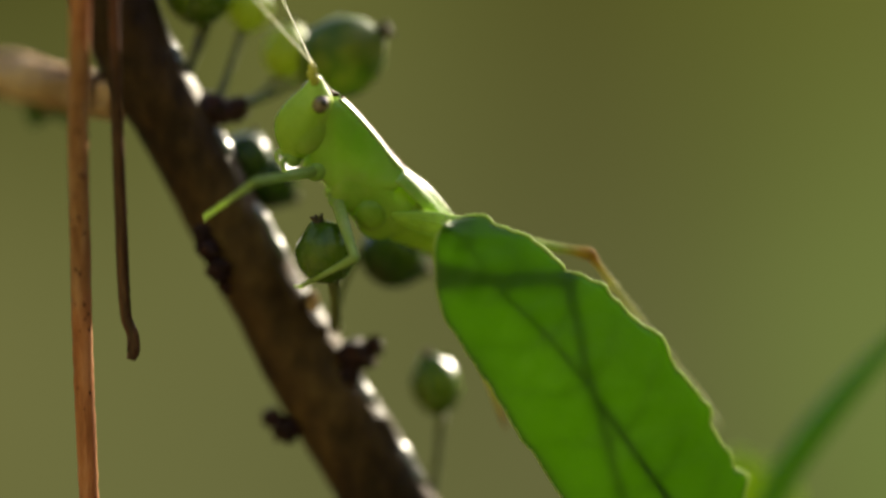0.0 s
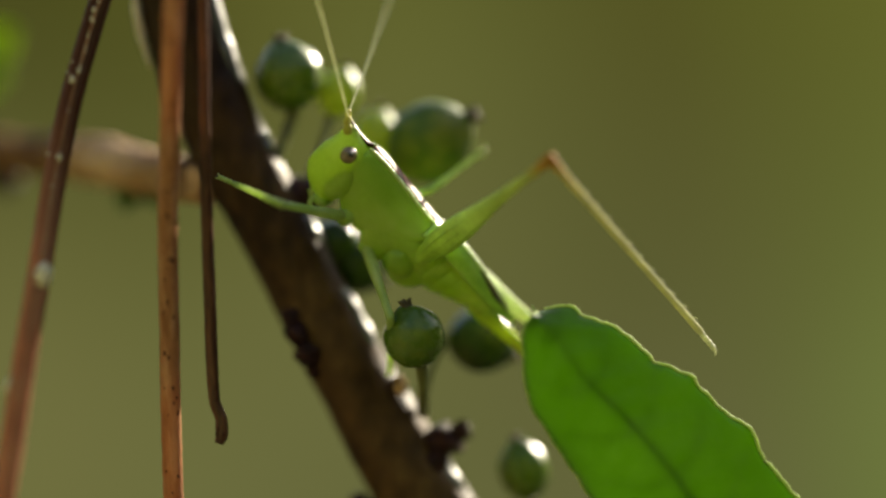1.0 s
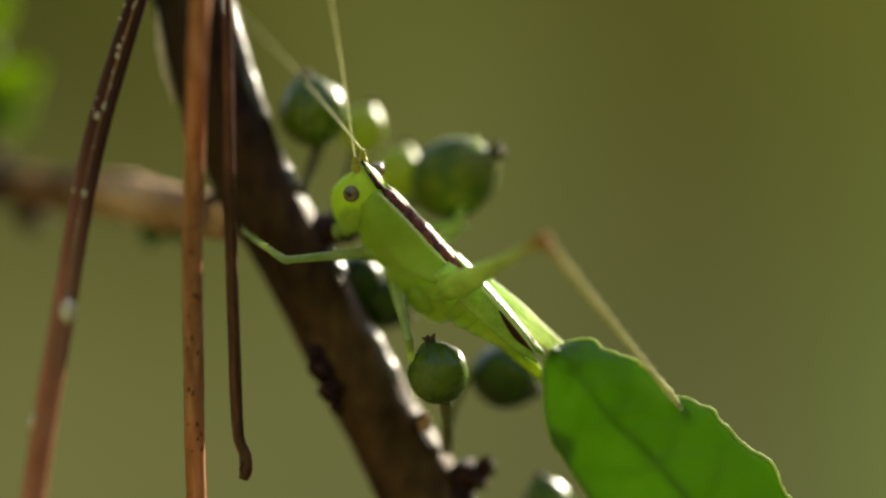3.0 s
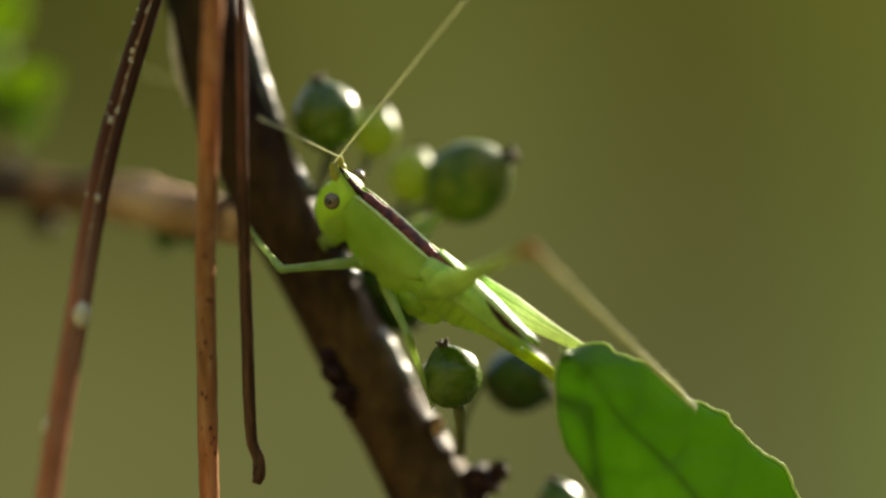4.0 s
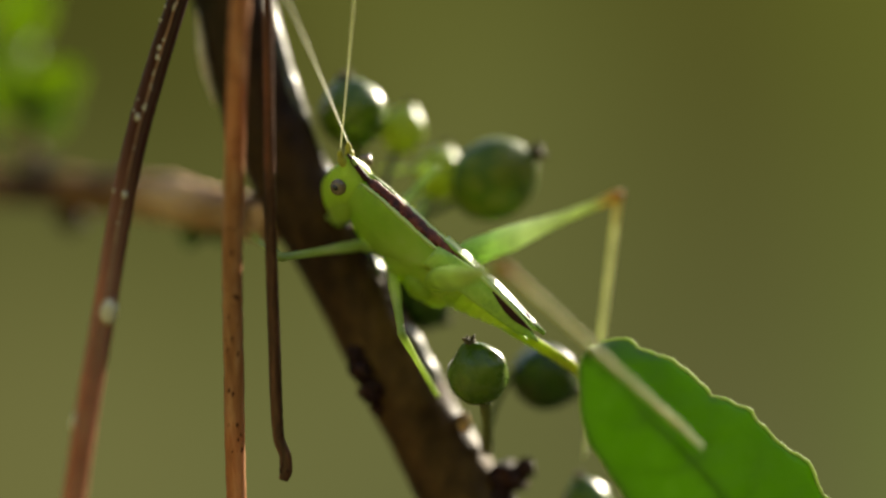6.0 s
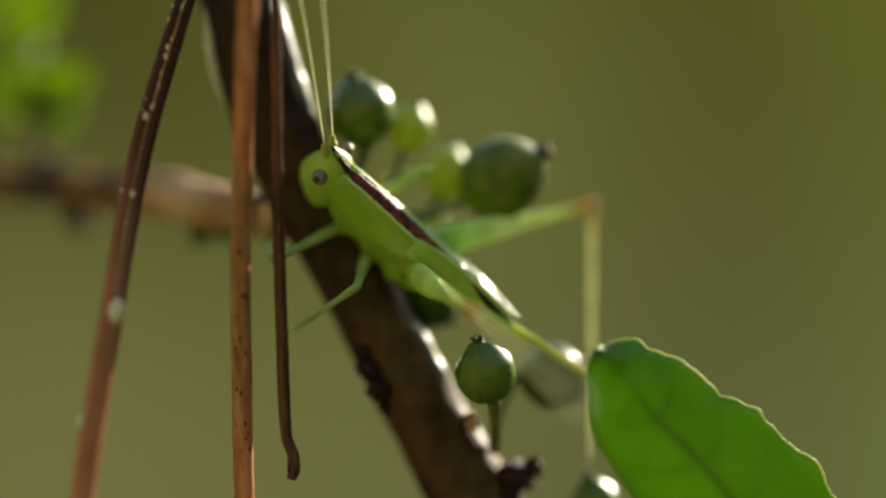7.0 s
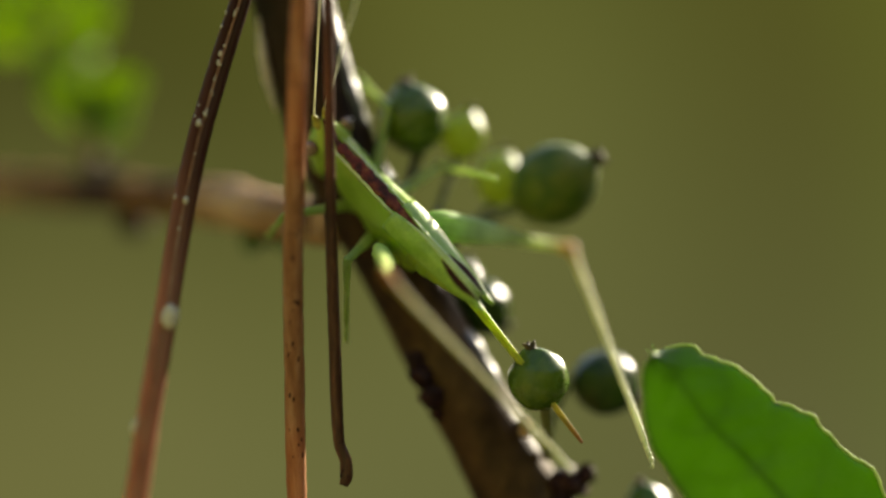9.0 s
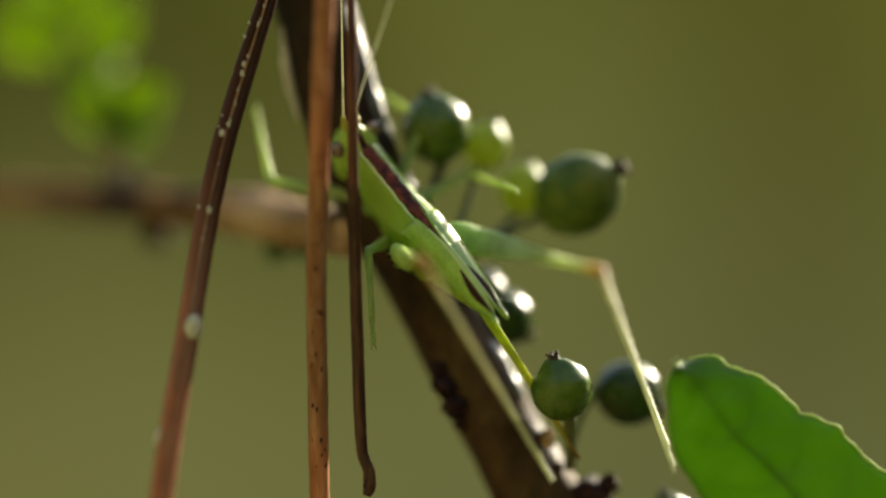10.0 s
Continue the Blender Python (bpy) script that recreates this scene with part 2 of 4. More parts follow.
# ---- mesh helpers ----
def mesh_of(name, bm, mat):
    me = bpy.data.meshes.new(name)
    bmesh.ops.recalc_face_normals(bm, faces=bm.faces)
    bm.to_mesh(me)
    bm.free()
    for p in me.polygons:
        p.use_smooth = True
    me.materials.append(mat)
    return me


def part(name, bm, mat, parent, label=""):
    ob = new(name, mesh_of(name, bm, mat))
    ob.parent = parent
    if label:
        tagged(ob, label)
    return ob


def thing(name, label, category, at=(0, 0, 0), group="", kind=""):
    ob = new(name)
    ob.empty_display_size = 0.002
    ob.location = at
    return tagged(ob, label, category, group, kind)


def rings(bm, loops, closed=True, caps=True):
    """Skins a row of loops of vertices."""
    vs = [[bm.verts.new(p) for p in loop] for loop in loops]
    n = len(vs[0])
    for a, b in zip(vs, vs[1:]):
        for i in range(n if closed else n - 1):
            j = (i + 1) % n
            bm.faces.new((a[i], a[j], b[j], b[i]))
    if caps and closed:
        bm.faces.new(vs[0][::-1])
        bm.faces.new(vs[-1])
    return bm


def spline(points, n):
    """n points and more along a smooth curve through points (any number of values each)."""
    rows = [(i, *p) for i, p in enumerate(points)]
    return [glide(rows, i * (len(points) - 1) / (n - 1)) for i in range(n)]


def tube(points, n=24, sides=12, rough=0.0, bm=None, seed=0, groove=0.0):
    """A tube through points (x, y, z, radius) in metres, uneven by rough."""
    bm = bm or bmesh.new()
    ps = spline(points, n)
    loops = []
    up = Vector((0.13, 1, 0.07)).normalized()
    for i, p in enumerate(ps):
        a, b = Vector(ps[max(i - 1, 0)][:3]), Vector(ps[min(i + 1, n - 1)][:3])
        w = (b - a).normalized()
        e1 = (up - w * up.dot(w)).normalized()
        e2 = w.cross(e1)
        loop = []
        for k in range(sides):
            g = 2 * math.pi * k / sides
            r = p[3]
            c = Vector(p[:3])
            d = e1 * math.cos(g) + e2 * math.sin(g)
            if rough:
                q = (c + d * r) * (0.9 / max(r, 1e-6)) + Vector((seed * 7.3, 0, 0))
                r *= 1 + rough * noise.noise(q) + 0.5 * rough * noise.noise(q * 2.7) + 0.25 * rough * noise.noise(q * 6.1)
            if groove:
                r *= 1 - groove * max(0, math.cos(g - math.pi)) ** 6
            loop.append(c + d * r)
        loops.append(loop)
    return rings(bm, loops)


def loft(sections, n=28, sides=20, power=1.0, bm=None, grooves=0, depth=0.0):
    """Rings across x from sections (x, centre y, centre z, half width y, half height z), in units of K."""
    bm = bm or bmesh.new()
    loops = []
    for i, (x, cy, cz, hy, hz) in enumerate(spline(sections, n)):
        f = 1.0
        if grooves:
            f = 1 - depth * max(0.0, math.cos(2 * math.pi * grooves * i / (n - 1))) ** 8
        loop = []
        for k in range(sides):
            g = 2 * math.pi * k / sides
            c, s = math.cos(g), math.sin(g)
            c, s = math.copysign(abs(c) ** power, c), math.copysign(abs(s) ** power, s)
            loop.append(Vector((x, cy + f * hy * c, cz + f * hz * s)) * K)
        loops.append(loop)
    return rings(bm, loops)


def ball(centre, r, bm=None, seg=20, squash=(1, 1, 1), rough=0.0):
    bm = bm or bmesh.new()
    made = bmesh.ops.create_uvsphere(bm, u_segments=seg, v_segments=max(seg * 2 // 3, 6), radius=1.0)["verts"]
    for v in made:
        k = 1 + rough * noise.noise(v.co * 2.1 + Vector(centre) * 900)
        v.co = Vector(centre) + Vector((v.co.x * squash[0], v.co.y * squash[1], v.co.z * squash[2])) * r * k
    return bm


# ---- setting ----
GROUND = -0.8
bm = bmesh.new()
bmesh.ops.create_grid(bm, x_segments=60, y_segments=60, size=40)
for v in bm.verts:
    v.co.z = GROUND + 0.03 * noise.noise(v.co * 0.7)
LITTER = material("leaf_litter", [(0.05, 0.04, 0.02), (0.11, 0.09, 0.045), (0.13, 0.14, 0.05)], 30, rough=0.9, bump=0.6)
tagged(new("ground", mesh_of("ground", bm, LITTER)), "brown and green forest floor of leaf litter", "ground", kind="structure")


def backdrop_material():
    """Far, self-glowing undergrowth: broad soft patches of olive, shaded trunks and brighter gaps painted in."""
    m = bpy.data.materials.new("glowing_undergrowth")
    m.use_nodes = True
    t = m.node_tree
    t.nodes.clear()
    N, L = t.nodes.new, t.links.new
    out, em = N("ShaderNodeOutputMaterial"), N("ShaderNodeEmission")
    co, mp = N("ShaderNodeTexCoord"), N("ShaderNodeMapping")
    mp.inputs["Scale"].default_value = (1, 1, 0.45)
    mp.inputs["Location"].default_value = (0.35, 0, 0.2)
    L(co.outputs["Object"], mp.inputs[0])
    n = N("ShaderNodeTexNoise")
    n.inputs["Scale"].default_value = 4.2
    n.inputs["Detail"].default_value = 2
    L(mp.outputs[0], n.inputs["Vector"])
    sep = N("ShaderNodeSeparateXYZ")
    L(co.outputs["Object"], sep.inputs[0])
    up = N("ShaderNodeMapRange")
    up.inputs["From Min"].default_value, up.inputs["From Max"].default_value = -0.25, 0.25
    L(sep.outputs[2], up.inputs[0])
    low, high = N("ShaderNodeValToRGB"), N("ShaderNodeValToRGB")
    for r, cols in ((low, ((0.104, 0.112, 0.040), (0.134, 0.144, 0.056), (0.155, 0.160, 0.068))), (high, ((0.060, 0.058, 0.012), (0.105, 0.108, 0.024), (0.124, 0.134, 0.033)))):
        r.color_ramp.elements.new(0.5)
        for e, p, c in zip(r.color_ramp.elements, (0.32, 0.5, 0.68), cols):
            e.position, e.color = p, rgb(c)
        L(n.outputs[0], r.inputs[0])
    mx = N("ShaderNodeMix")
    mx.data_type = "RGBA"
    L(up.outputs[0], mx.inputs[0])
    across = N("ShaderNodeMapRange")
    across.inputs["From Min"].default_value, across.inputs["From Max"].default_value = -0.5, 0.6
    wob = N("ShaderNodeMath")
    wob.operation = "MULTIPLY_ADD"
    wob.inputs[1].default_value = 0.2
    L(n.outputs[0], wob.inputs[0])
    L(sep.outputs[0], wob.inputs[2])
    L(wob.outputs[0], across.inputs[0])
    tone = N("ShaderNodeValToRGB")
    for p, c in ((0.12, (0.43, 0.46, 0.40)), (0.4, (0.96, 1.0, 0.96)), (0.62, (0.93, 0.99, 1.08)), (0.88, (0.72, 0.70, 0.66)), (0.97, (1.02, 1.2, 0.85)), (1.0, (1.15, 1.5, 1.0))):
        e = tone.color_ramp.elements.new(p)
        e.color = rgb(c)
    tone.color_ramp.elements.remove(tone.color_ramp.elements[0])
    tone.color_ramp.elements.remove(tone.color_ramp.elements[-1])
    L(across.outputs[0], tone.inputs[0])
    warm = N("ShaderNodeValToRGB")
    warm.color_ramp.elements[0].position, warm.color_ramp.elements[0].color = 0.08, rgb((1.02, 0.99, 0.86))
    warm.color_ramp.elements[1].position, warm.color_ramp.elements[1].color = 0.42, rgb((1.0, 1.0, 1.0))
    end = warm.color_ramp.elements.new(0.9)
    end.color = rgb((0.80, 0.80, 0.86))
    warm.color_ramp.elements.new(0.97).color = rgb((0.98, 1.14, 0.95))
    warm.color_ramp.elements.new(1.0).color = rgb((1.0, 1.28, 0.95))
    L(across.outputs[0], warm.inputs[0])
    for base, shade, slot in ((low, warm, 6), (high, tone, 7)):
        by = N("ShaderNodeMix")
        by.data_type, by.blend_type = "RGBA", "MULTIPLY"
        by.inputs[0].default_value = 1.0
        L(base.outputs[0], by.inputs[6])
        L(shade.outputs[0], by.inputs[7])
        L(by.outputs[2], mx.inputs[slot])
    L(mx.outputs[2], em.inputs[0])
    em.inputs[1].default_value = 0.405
    L(em.outputs[0], out.inputs[0])
    return m


bm = bmesh.new()
loops = []
for i in range(13):
    z = GROUND - 0.05 + 1.4 * i / 12
    loops.append([Vector((2.4 * math.sin(a), 2.4 * math.cos(a), z)) for a in [radians(-50 + 100 * k / 40) for k in range(41)]])
rings(bm, loops, closed=False)
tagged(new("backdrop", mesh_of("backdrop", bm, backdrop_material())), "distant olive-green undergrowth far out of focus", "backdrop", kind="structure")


# unseen thicket added beside and behind the viewer: blocks sky, bounces warm sun
THICKET_SCREEN = material("thicket", [(0.03, 0.04, 0.012), (0.10, 0.12, 0.035), (0.22, 0.23, 0.08)], 9, rough=0.8, bump=0.5)
bm = bmesh.new()
loops = []
for i in range(15):
    z = GROUND - 0.05 + 2.3 * i / 14
    loop = []
    for k in range(121):
        a = radians(56 + 248 * k / 120)
        r = 2.45 + 0.35 * noise.noise(Vector((3 * math.sin(a), 3 * math.cos(a), 2.2 * z)))
        loop.append(Vector((r * math.sin(a), r * math.cos(a), z + (0.35 * noise.noise(Vector((7 * a, 0, 5))) if i == 14 else 0))))
    loops.append(loop)
rings(bm, loops, closed=False)
ext = bmesh.ops.extrude_face_region(bm, geom=bm.faces[:])
for vt in [g for g in ext["geom"] if isinstance(g, bmesh.types.BMVert)]:
    vt.co.x, vt.co.y = vt.co.x * 1.15, vt.co.y * 1.15
tagged(new("wall_unseen_thicket", mesh_of("wall_unseen_thicket", bm, THICKET_SCREEN)), "unseen thicket added around the viewer to block sky and bounce sun", "thicket", kind="structure")


# ---- the branch ----
def line(points):
    """(u, v, d, radius in units) to metres."""
    return [(*P(u, v, d), r * K) for u, v, d, r in points]


branch = thing("branch", "grey-brown shrub branch, slanting, with wet bark and dark buds", "branch", P(640, 600, 9))


def local(ob, points):
    o = ob.location
    return [(p[0] - o.x, p[1] - o.y, p[2] - o.z, *p[3:]) for p in points]


STEM = [(262, -420, 10, 64), (345, -160, 10.6, 70), (395, 0, 10.6, 74), (432, 140, 10.6, 76), (490, 300, 10.6, 74), (572, 450, 10.6, 70), (651, 600, 10.6, 70),
        (724, 740, 10.6, 73), (802, 880, 10.6, 77), (928, 1090, 10.6, 82), (1130, 1500, 11, 84)]
stem = line(STEM)
foot = stem[-1]
stem += [(foot[0] + 0.02, foot[1] + 0.02, -0.12, 0.0036), (foot[0] + 0.03, 0.05, -0.4, 0.005), (foot[0] + 0.03, 0.07, GROUND - 0.02, 0.007)]
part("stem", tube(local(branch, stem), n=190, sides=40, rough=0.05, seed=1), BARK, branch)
side = line([(455, 385, 11.5, 44), (400, 382, 14.5, 38), (330, 364, 18, 40), (250, 352, 23, 42), (150, 345, 28, 40), (60, 338, 33, 37), (-60, 330, 38, 34), (-260, 318, 48, 30), (-520, 290, 60, 26)])
part("side_branch", tube(local(branch, side), n=140, sides=26, rough=0.26, seed=2), BARK_RED, branch, "reddish-brown side branch")
# a pale tan sleeve over the fork and the start of the side branch
sleeve = line([(500, 402, 10.8, 20), (455, 392, 11.2, 43), (400, 383, 14.2, 41), (330, 366, 17.6, 43), (270, 356, 21.5, 44), (215, 350, 25, 34)])
part("pale_tan_bark", tube(local(branch, sleeve), n=90, sides=26, rough=0.3, seed=12), BARK_PALE, branch, "pale tan bark at the fork")
spur = line([(520, 395, 10.6, 46), (560, 405, 10.6, 38), (610, 412, 10.4, 32), (655, 414, 10.2, 27), (692, 408, 10, 18)])
part("spur", tube(local(branch, spur), n=40, sides=18, rough=0.3, seed=3), BUD, branch, "short dark fruiting spur")


def bud(u, v, d, r, n):
    """A pointed knob under a few overlapping scales."""
    rnd = random.Random(n)
    o = branch.location
    c = P(u, v, d) - o
    way = Vector((rnd.uniform(-1, 1), rnd.uniform(-1, 0), rnd.uniform(-0.2, 1))).normalized()
    rot = way.to_track_quat("Z", "Y").to_matrix()
    bm = ball((0, 0, 0), r * K * 0.75, None, 16, (1, 1, 1.2), rough=0.5)
    for vt in bm.verts:
        vt.co = c + rot @ vt.co
    core = part("bud", bm, BUD, branch, "dark purple bud")
    for i in range(5):
        a = i * 1.257 + rnd.uniform(-0.3, 0.3)
        e = Vector((math.cos(a), math.sin(a), rnd.uniform(0.0, 0.8))).normalized()
        bm = ball((0, 0, 0), r * K * rnd.uniform(0.38, 0.6), None, 10, (0.75, 0.4, rnd.uniform(1.2, 1.9)), rough=0.5)
        q = e.to_track_quat("Y", "Z").to_matrix()
        for vt in bm.verts:
            vt.co = c + rot @ (q @ vt.co + e * r * K * 0.75)
        part("bud_scale", bm, BUD, core)


for n, (u, v, d, r) in enumerate([(614, 630, 6.6, 20), (626, 660, 6.0, 24), (640, 696, 5.9, 24), (652, 728, 6.4, 14), (880, 852, 8, 38), (912, 836, 8, 22), (862, 890, 7, 26), (762, 980, 8, 30), (735, 960, 9, 22),
                                  (560, 490, 6.8, 12), (800, 745, 7.5, 14), (110, 392, 30, 30), (60, 290, 33, 18), (590, 400, 9, 26), (640, 418, 9, 22)]):
    bud(u, v, d + (1.4 if d < 12 else 0), r, n)
# a pale scar beside the berry's stalk
part("bud_scar", ball(P(806, 750, 7.6) - branch.location, 13 * K, None, 14, (0.9, 0.8, 1.25), rough=0.6), BARK_PALE, branch, "small pale bud scar")
# wet, smooth plates of bark, added along the sunny side to carry its glints
BITE = Vector((0.80, -0.38, 0.46))
for n, (v0, v1, w) in enumerate([(-150, 40, 17), (25, 285, 26), (328, 372, 17), (468, 532, 22), (588, 735, 29), (880, 985, 26), (1020, 1130, 28)]):
    pts = []
    for i in range(7):
        v = v0 + (v1 - v0) * i / 6
        u, d, r = glide([(q[1], q[0], q[2], q[3]) for q in STEM], v)
        k = w * (0.7, 0.9, 1.0, 0.97, 1.0, 0.88, 0.65)[i]
        pts.append((*(P(u, v, d) + BITE * K * (r - w - (w - k) + 7)), K * k))
    part("bark_glint_plate", tube(local(branch, pts), n=30, sides=18, rough=0.07, seed=40 + n), BARK_WET, branch, "smooth wet plate of bark, added to carry a glint")
# strips of lifted pale bark
for n, (a, b) in enumerate([((334, 20, 9.0), (364, 190, 8.8)), ((690, 620, 10.4), (770, 730, 10.4))]):
    pts = line([(*a, 3), ((a[0] + b[0]) / 2 - 6, (a[1] + b[1]) / 2, (a[2] + b[2]) / 2, 9), (*b, 3)])
    part("bark_strip", tube(local(branch, pts), n=16, sides=8, rough=0.3, seed=9 + n), RESIN if n == 0 else BARK, branch, "lifted strip of pale bark")


# ---- berries ----
def berry(u, v, d, r, aim, root, mat=None, squash=1.0, thick=7, wood=None):
    """A berry of radius r units; aim: the way from its middle to the calyx (u, v, depth); root: where its stalk springs."""
    c = P(u, v, d)
    ob = thing("berry", "glossy unripe green berry with a dried calyx, on a short stalk" if mat is None else "dark green berry with a brown calyx, its shade in the skin colour" if mat is BERRY_SHADED else "large dull green berry with brownish mottling and a dried calyx" if mat is BERRY_DULL else "small pale yellow-green berry behind the others", "berry", c, group="berries on the branch")
    w = Vector((aim[0], aim[2] * 1.0, -aim[1])).normalized()
    rot = w.to_track_quat("Z", "Y").to_matrix()
    bm = ball((0, 0, 0), r * K, None, 32, (1, 1, squash), rough=0.05)
    for vt in bm.verts:
        f = max(0.0, vt.co.z / (r * K * squash) - 0.72) / 0.28
        vt.co.z += f * f * r * K * (0.06 if mat is BERRY_DULL else 0.11)
        vt.co = rot @ vt.co
    part("skin", bm, mat or BERRY, ob)
    tip = w * r * K * squash * 1.08
    foot_c, top_c = w * r * K * squash * 0.97, w * r * K * squash * 1.2
    cup = part("calyx", tube([(*foot_c, r * K * 0.27), (*tip, r * K * 0.2), (*top_c, r * K * 0.15)], n=10, sides=14, rough=0.2), CALYX, ob, "dried brown calyx")
    for i in range(5):
        a = i * math.pi / 2.5 + 0.2
        e = rot @ Vector((math.cos(a), math.sin(a), 0))
        q = top_c + e * r * K * 0.11 - w * r * K * 0.03
        part("sepal", tube([(*q, r * K * 0.09), (*(q + w * r * K * 0.07 + e * r * K * 0.07), r * K * 0.06), (*(q + w * r * K * 0.1 + e * r * K * 0.13), r * K * 0.02)], n=6, sides=6), CALYX, cup)
    back = -w * r * K * squash * 0.92
    rt = P(*root) - c
    mid = (back + rt) / 2 - w * r * K * 0.15
    part("stalk", tube([(*back, (thick + 2) * K), (*mid, thick * K), (*rt, (thick + 3) * K)], n=14, sides=10, rough=0.15), wood or STALK, ob)
    return ob


berry(609, 206, 11, 63, (-0.2, -1, -0.15), (560, 400, 9), thick=10)
berry(697, 234, 14, 40, (0.3, -1, 0.1), (640, 400, 10), BERRY_PALE, 1.15)
berry(858, 321, 12, 75, (1, -0.62, -0.2), (690, 405, 10), BERRY_DULL, 1.12)
berry(762, 312, 15, 46, (0.2, -1, 0.2), (680, 405, 10), BERRY_PALE, 1.1)
berry(830, 666, 2.2, 55, (-0.25, -1, -0.2), (846, 800, 9.0), thick=9)
berry(948, 672, 12.5, 60, (0.9, 0.35, 0.2), (840, 790, 9), BERRY_SHADED, 1.06)
berry(1024, 903, 12, 47, (-0.25, -1, -0.2), (1010, 1150, 10), None, 1.2)
berry(690, 500, 13, 48, (0.3, -1, 0.3), (600, 440, 9.5), BERRY_SHADED)
berry(730, 540, 14, 52, (0.6, 0.4, 0.2), (640, 520, 9.5), BERRY_SHADED)


# ---- the near leaf ----
def leaf_mesh(ob, widths, mids, length, origin, along, across, depth, mat, nu=110, nv=22, teeth=17.0):
    """A blade ruled by its half widths and the drift of its middle (each given along its length), folded, scalloped and thick."""
    def point(s, q):
        a = s * length
        hw = float(glide(widths, a)[0])
        md = float(glide(mids, a)[0])
        edge = abs(q) ** 6
        hw += teeth * edge * (0.75 * abs(math.sin(a * math.pi / (108.0 + 0.03 * a) + 0.9)) + 0.25 * abs(math.sin(a * math.pi / 47.0)) - 0.6 + 0.9 * noise.noise(Vector((a * 0.027, q, 0)))) * min(1, a / 60) * (1.0 if q > 0 else 0.3)
        pq = md + hw * q
        u = origin[0] + along[0] * a + across[0] * pq
        v = origin[1] + along[1] * a + across[1] * pq
        d = depth(a, q) + 0.25 * noise.noise(Vector((a * 0.008, q * 1.4, 3))) + 0.06 * math.cos(a * 2 * math.pi / 62 - abs(q) * 5) * (1 - abs(q))
        return P(u, v, d) - ob.location
    bm = bmesh.new()
    half = Vector((0, 5.0 * K, 0))
    front, back = [], []
    for i in range(nu):
        s = (i / (nu - 1)) ** 1.3
        row = [point(s, -1 + 2 * j / (nv - 1)) for j in range(nv)]
        front.append([bm.verts.new(p - half * (1 - 0.5 * abs(-1 + 2 * j / (nv - 1)) ** 8)) for j, p in enumerate(row)])
        back.append([bm.verts.new(p + half * (1 - 0.5 * abs(-1 + 2 * j / (nv - 1)) ** 8)) for j, p in enumerate(row)])
    for g, flip in ((front, False), (back, True)):
        for a, b in zip(g, g[1:]):
            for j in range(nv - 1):
                f = (a[j], a[j + 1], b[j + 1], b[j])
                bm.faces.new(f[::-1] if flip else f)
    ring_f = [r[0] for r in front] + front[-1][1:] + [r[-1] for r in front[::-1]][1:] + front[0][::-1][1:-1]
    ring_b = [r[0] for r in back] + back[-1][1:] + [r[-1] for r in back[::-1]][1:] + back[0][::-1][1:-1]
    for i in range(len(ring_f)):
        j = (i + 1) % len(ring_f)
        bm.faces.new((ring_f[i], ring_f[j], ring_b[j], ring_b[i]))
    part("blade", bm, mat, ob)
    return point


near_leaf = thing("leaf", "broad green scalloped leaf with a pale margin, lit from behind", "leaf", P(1200, 850, 1))
LW = [(0, 8), (10, 30), (22, 45), (45, 62), (80, 85), (130, 102), (260, 131), (400, 150), (520, 150), (670, 128), (870, 84), (1020, 40), (1080, 8)]
LM = [(0, 0), (30, 7), (65, 8), (130, 8), (260, 31), (400, 43), (520, 42), (670, 44), (870, 20), (1080, 0)]


def leaf_depth(a, q):
    return -3.6 + a * 0.006 + 0.9 * abs(q) ** 1.5 * (0.4 if q < 0 else 1.0) + (0.8 * q)


lp = leaf_mesh(near_leaf, LW, LM, 1080, (1029, 617), (0.57, 0.82), (0.82, -0.57), leaf_depth, LEAF)
rib = [lp(i / 20, 0.0) for i in range(21)]
part("midrib", tube([(p.x, p.y + 3 * K, p.z, (2 + 8 * i / 20) * K) for i, p in enumerate(rib)], n=60, sides=10), VEIN, near_leaf, "raised midrib")
for q in (-1, 1):
    edge = [lp(0.004 + 0.98 * (i / 130) ** 1.3, q) for i in range(131)]
    part("margin", tube([(*p, (4.2 if q > 0 else 3.0) * K) for p in edge], n=240, sides=8, rough=0.3, seed=31), RIM, near_leaf, "pale leaf margin")
tip = [lp(0.0, -1 + i / 6) for i in range(13)]
part("margin", tube([(*p, 2.6 * K) for p in tip], n=30, sides=8), RIM, near_leaf, "pale leaf margin")
for i in range(9):
    for q in (-1, 1):
        s = 0.05 + 0.1 * i
        pts = [lp(min(s - 0.055 * k / 5 + 0.01 * math.sin(k), 1), q * (0.04 + 0.82 * k / 5)) for k in range(6)]
        part("vein", tube([(p.x, p.y + 3.2 * K, p.z, (2.2 - 0.3 * k) * K) for k, p in enumerate(pts)], n=16, sides=6), VEIN, near_leaf)
end = lp(1.0, 0.0)
o = near_leaf.location
fr = Vector(foot[:3]) - o
part("petiole", tube([(*end, 10 * K), (end.x * 0.8 + fr.x * 0.2 + 0.004, end.y + 0.002, end.z - 0.006, 11 * K), (fr.x, fr.y, fr.z - 0.012, 16 * K)], n=30, sides=10), STALK, near_leaf)


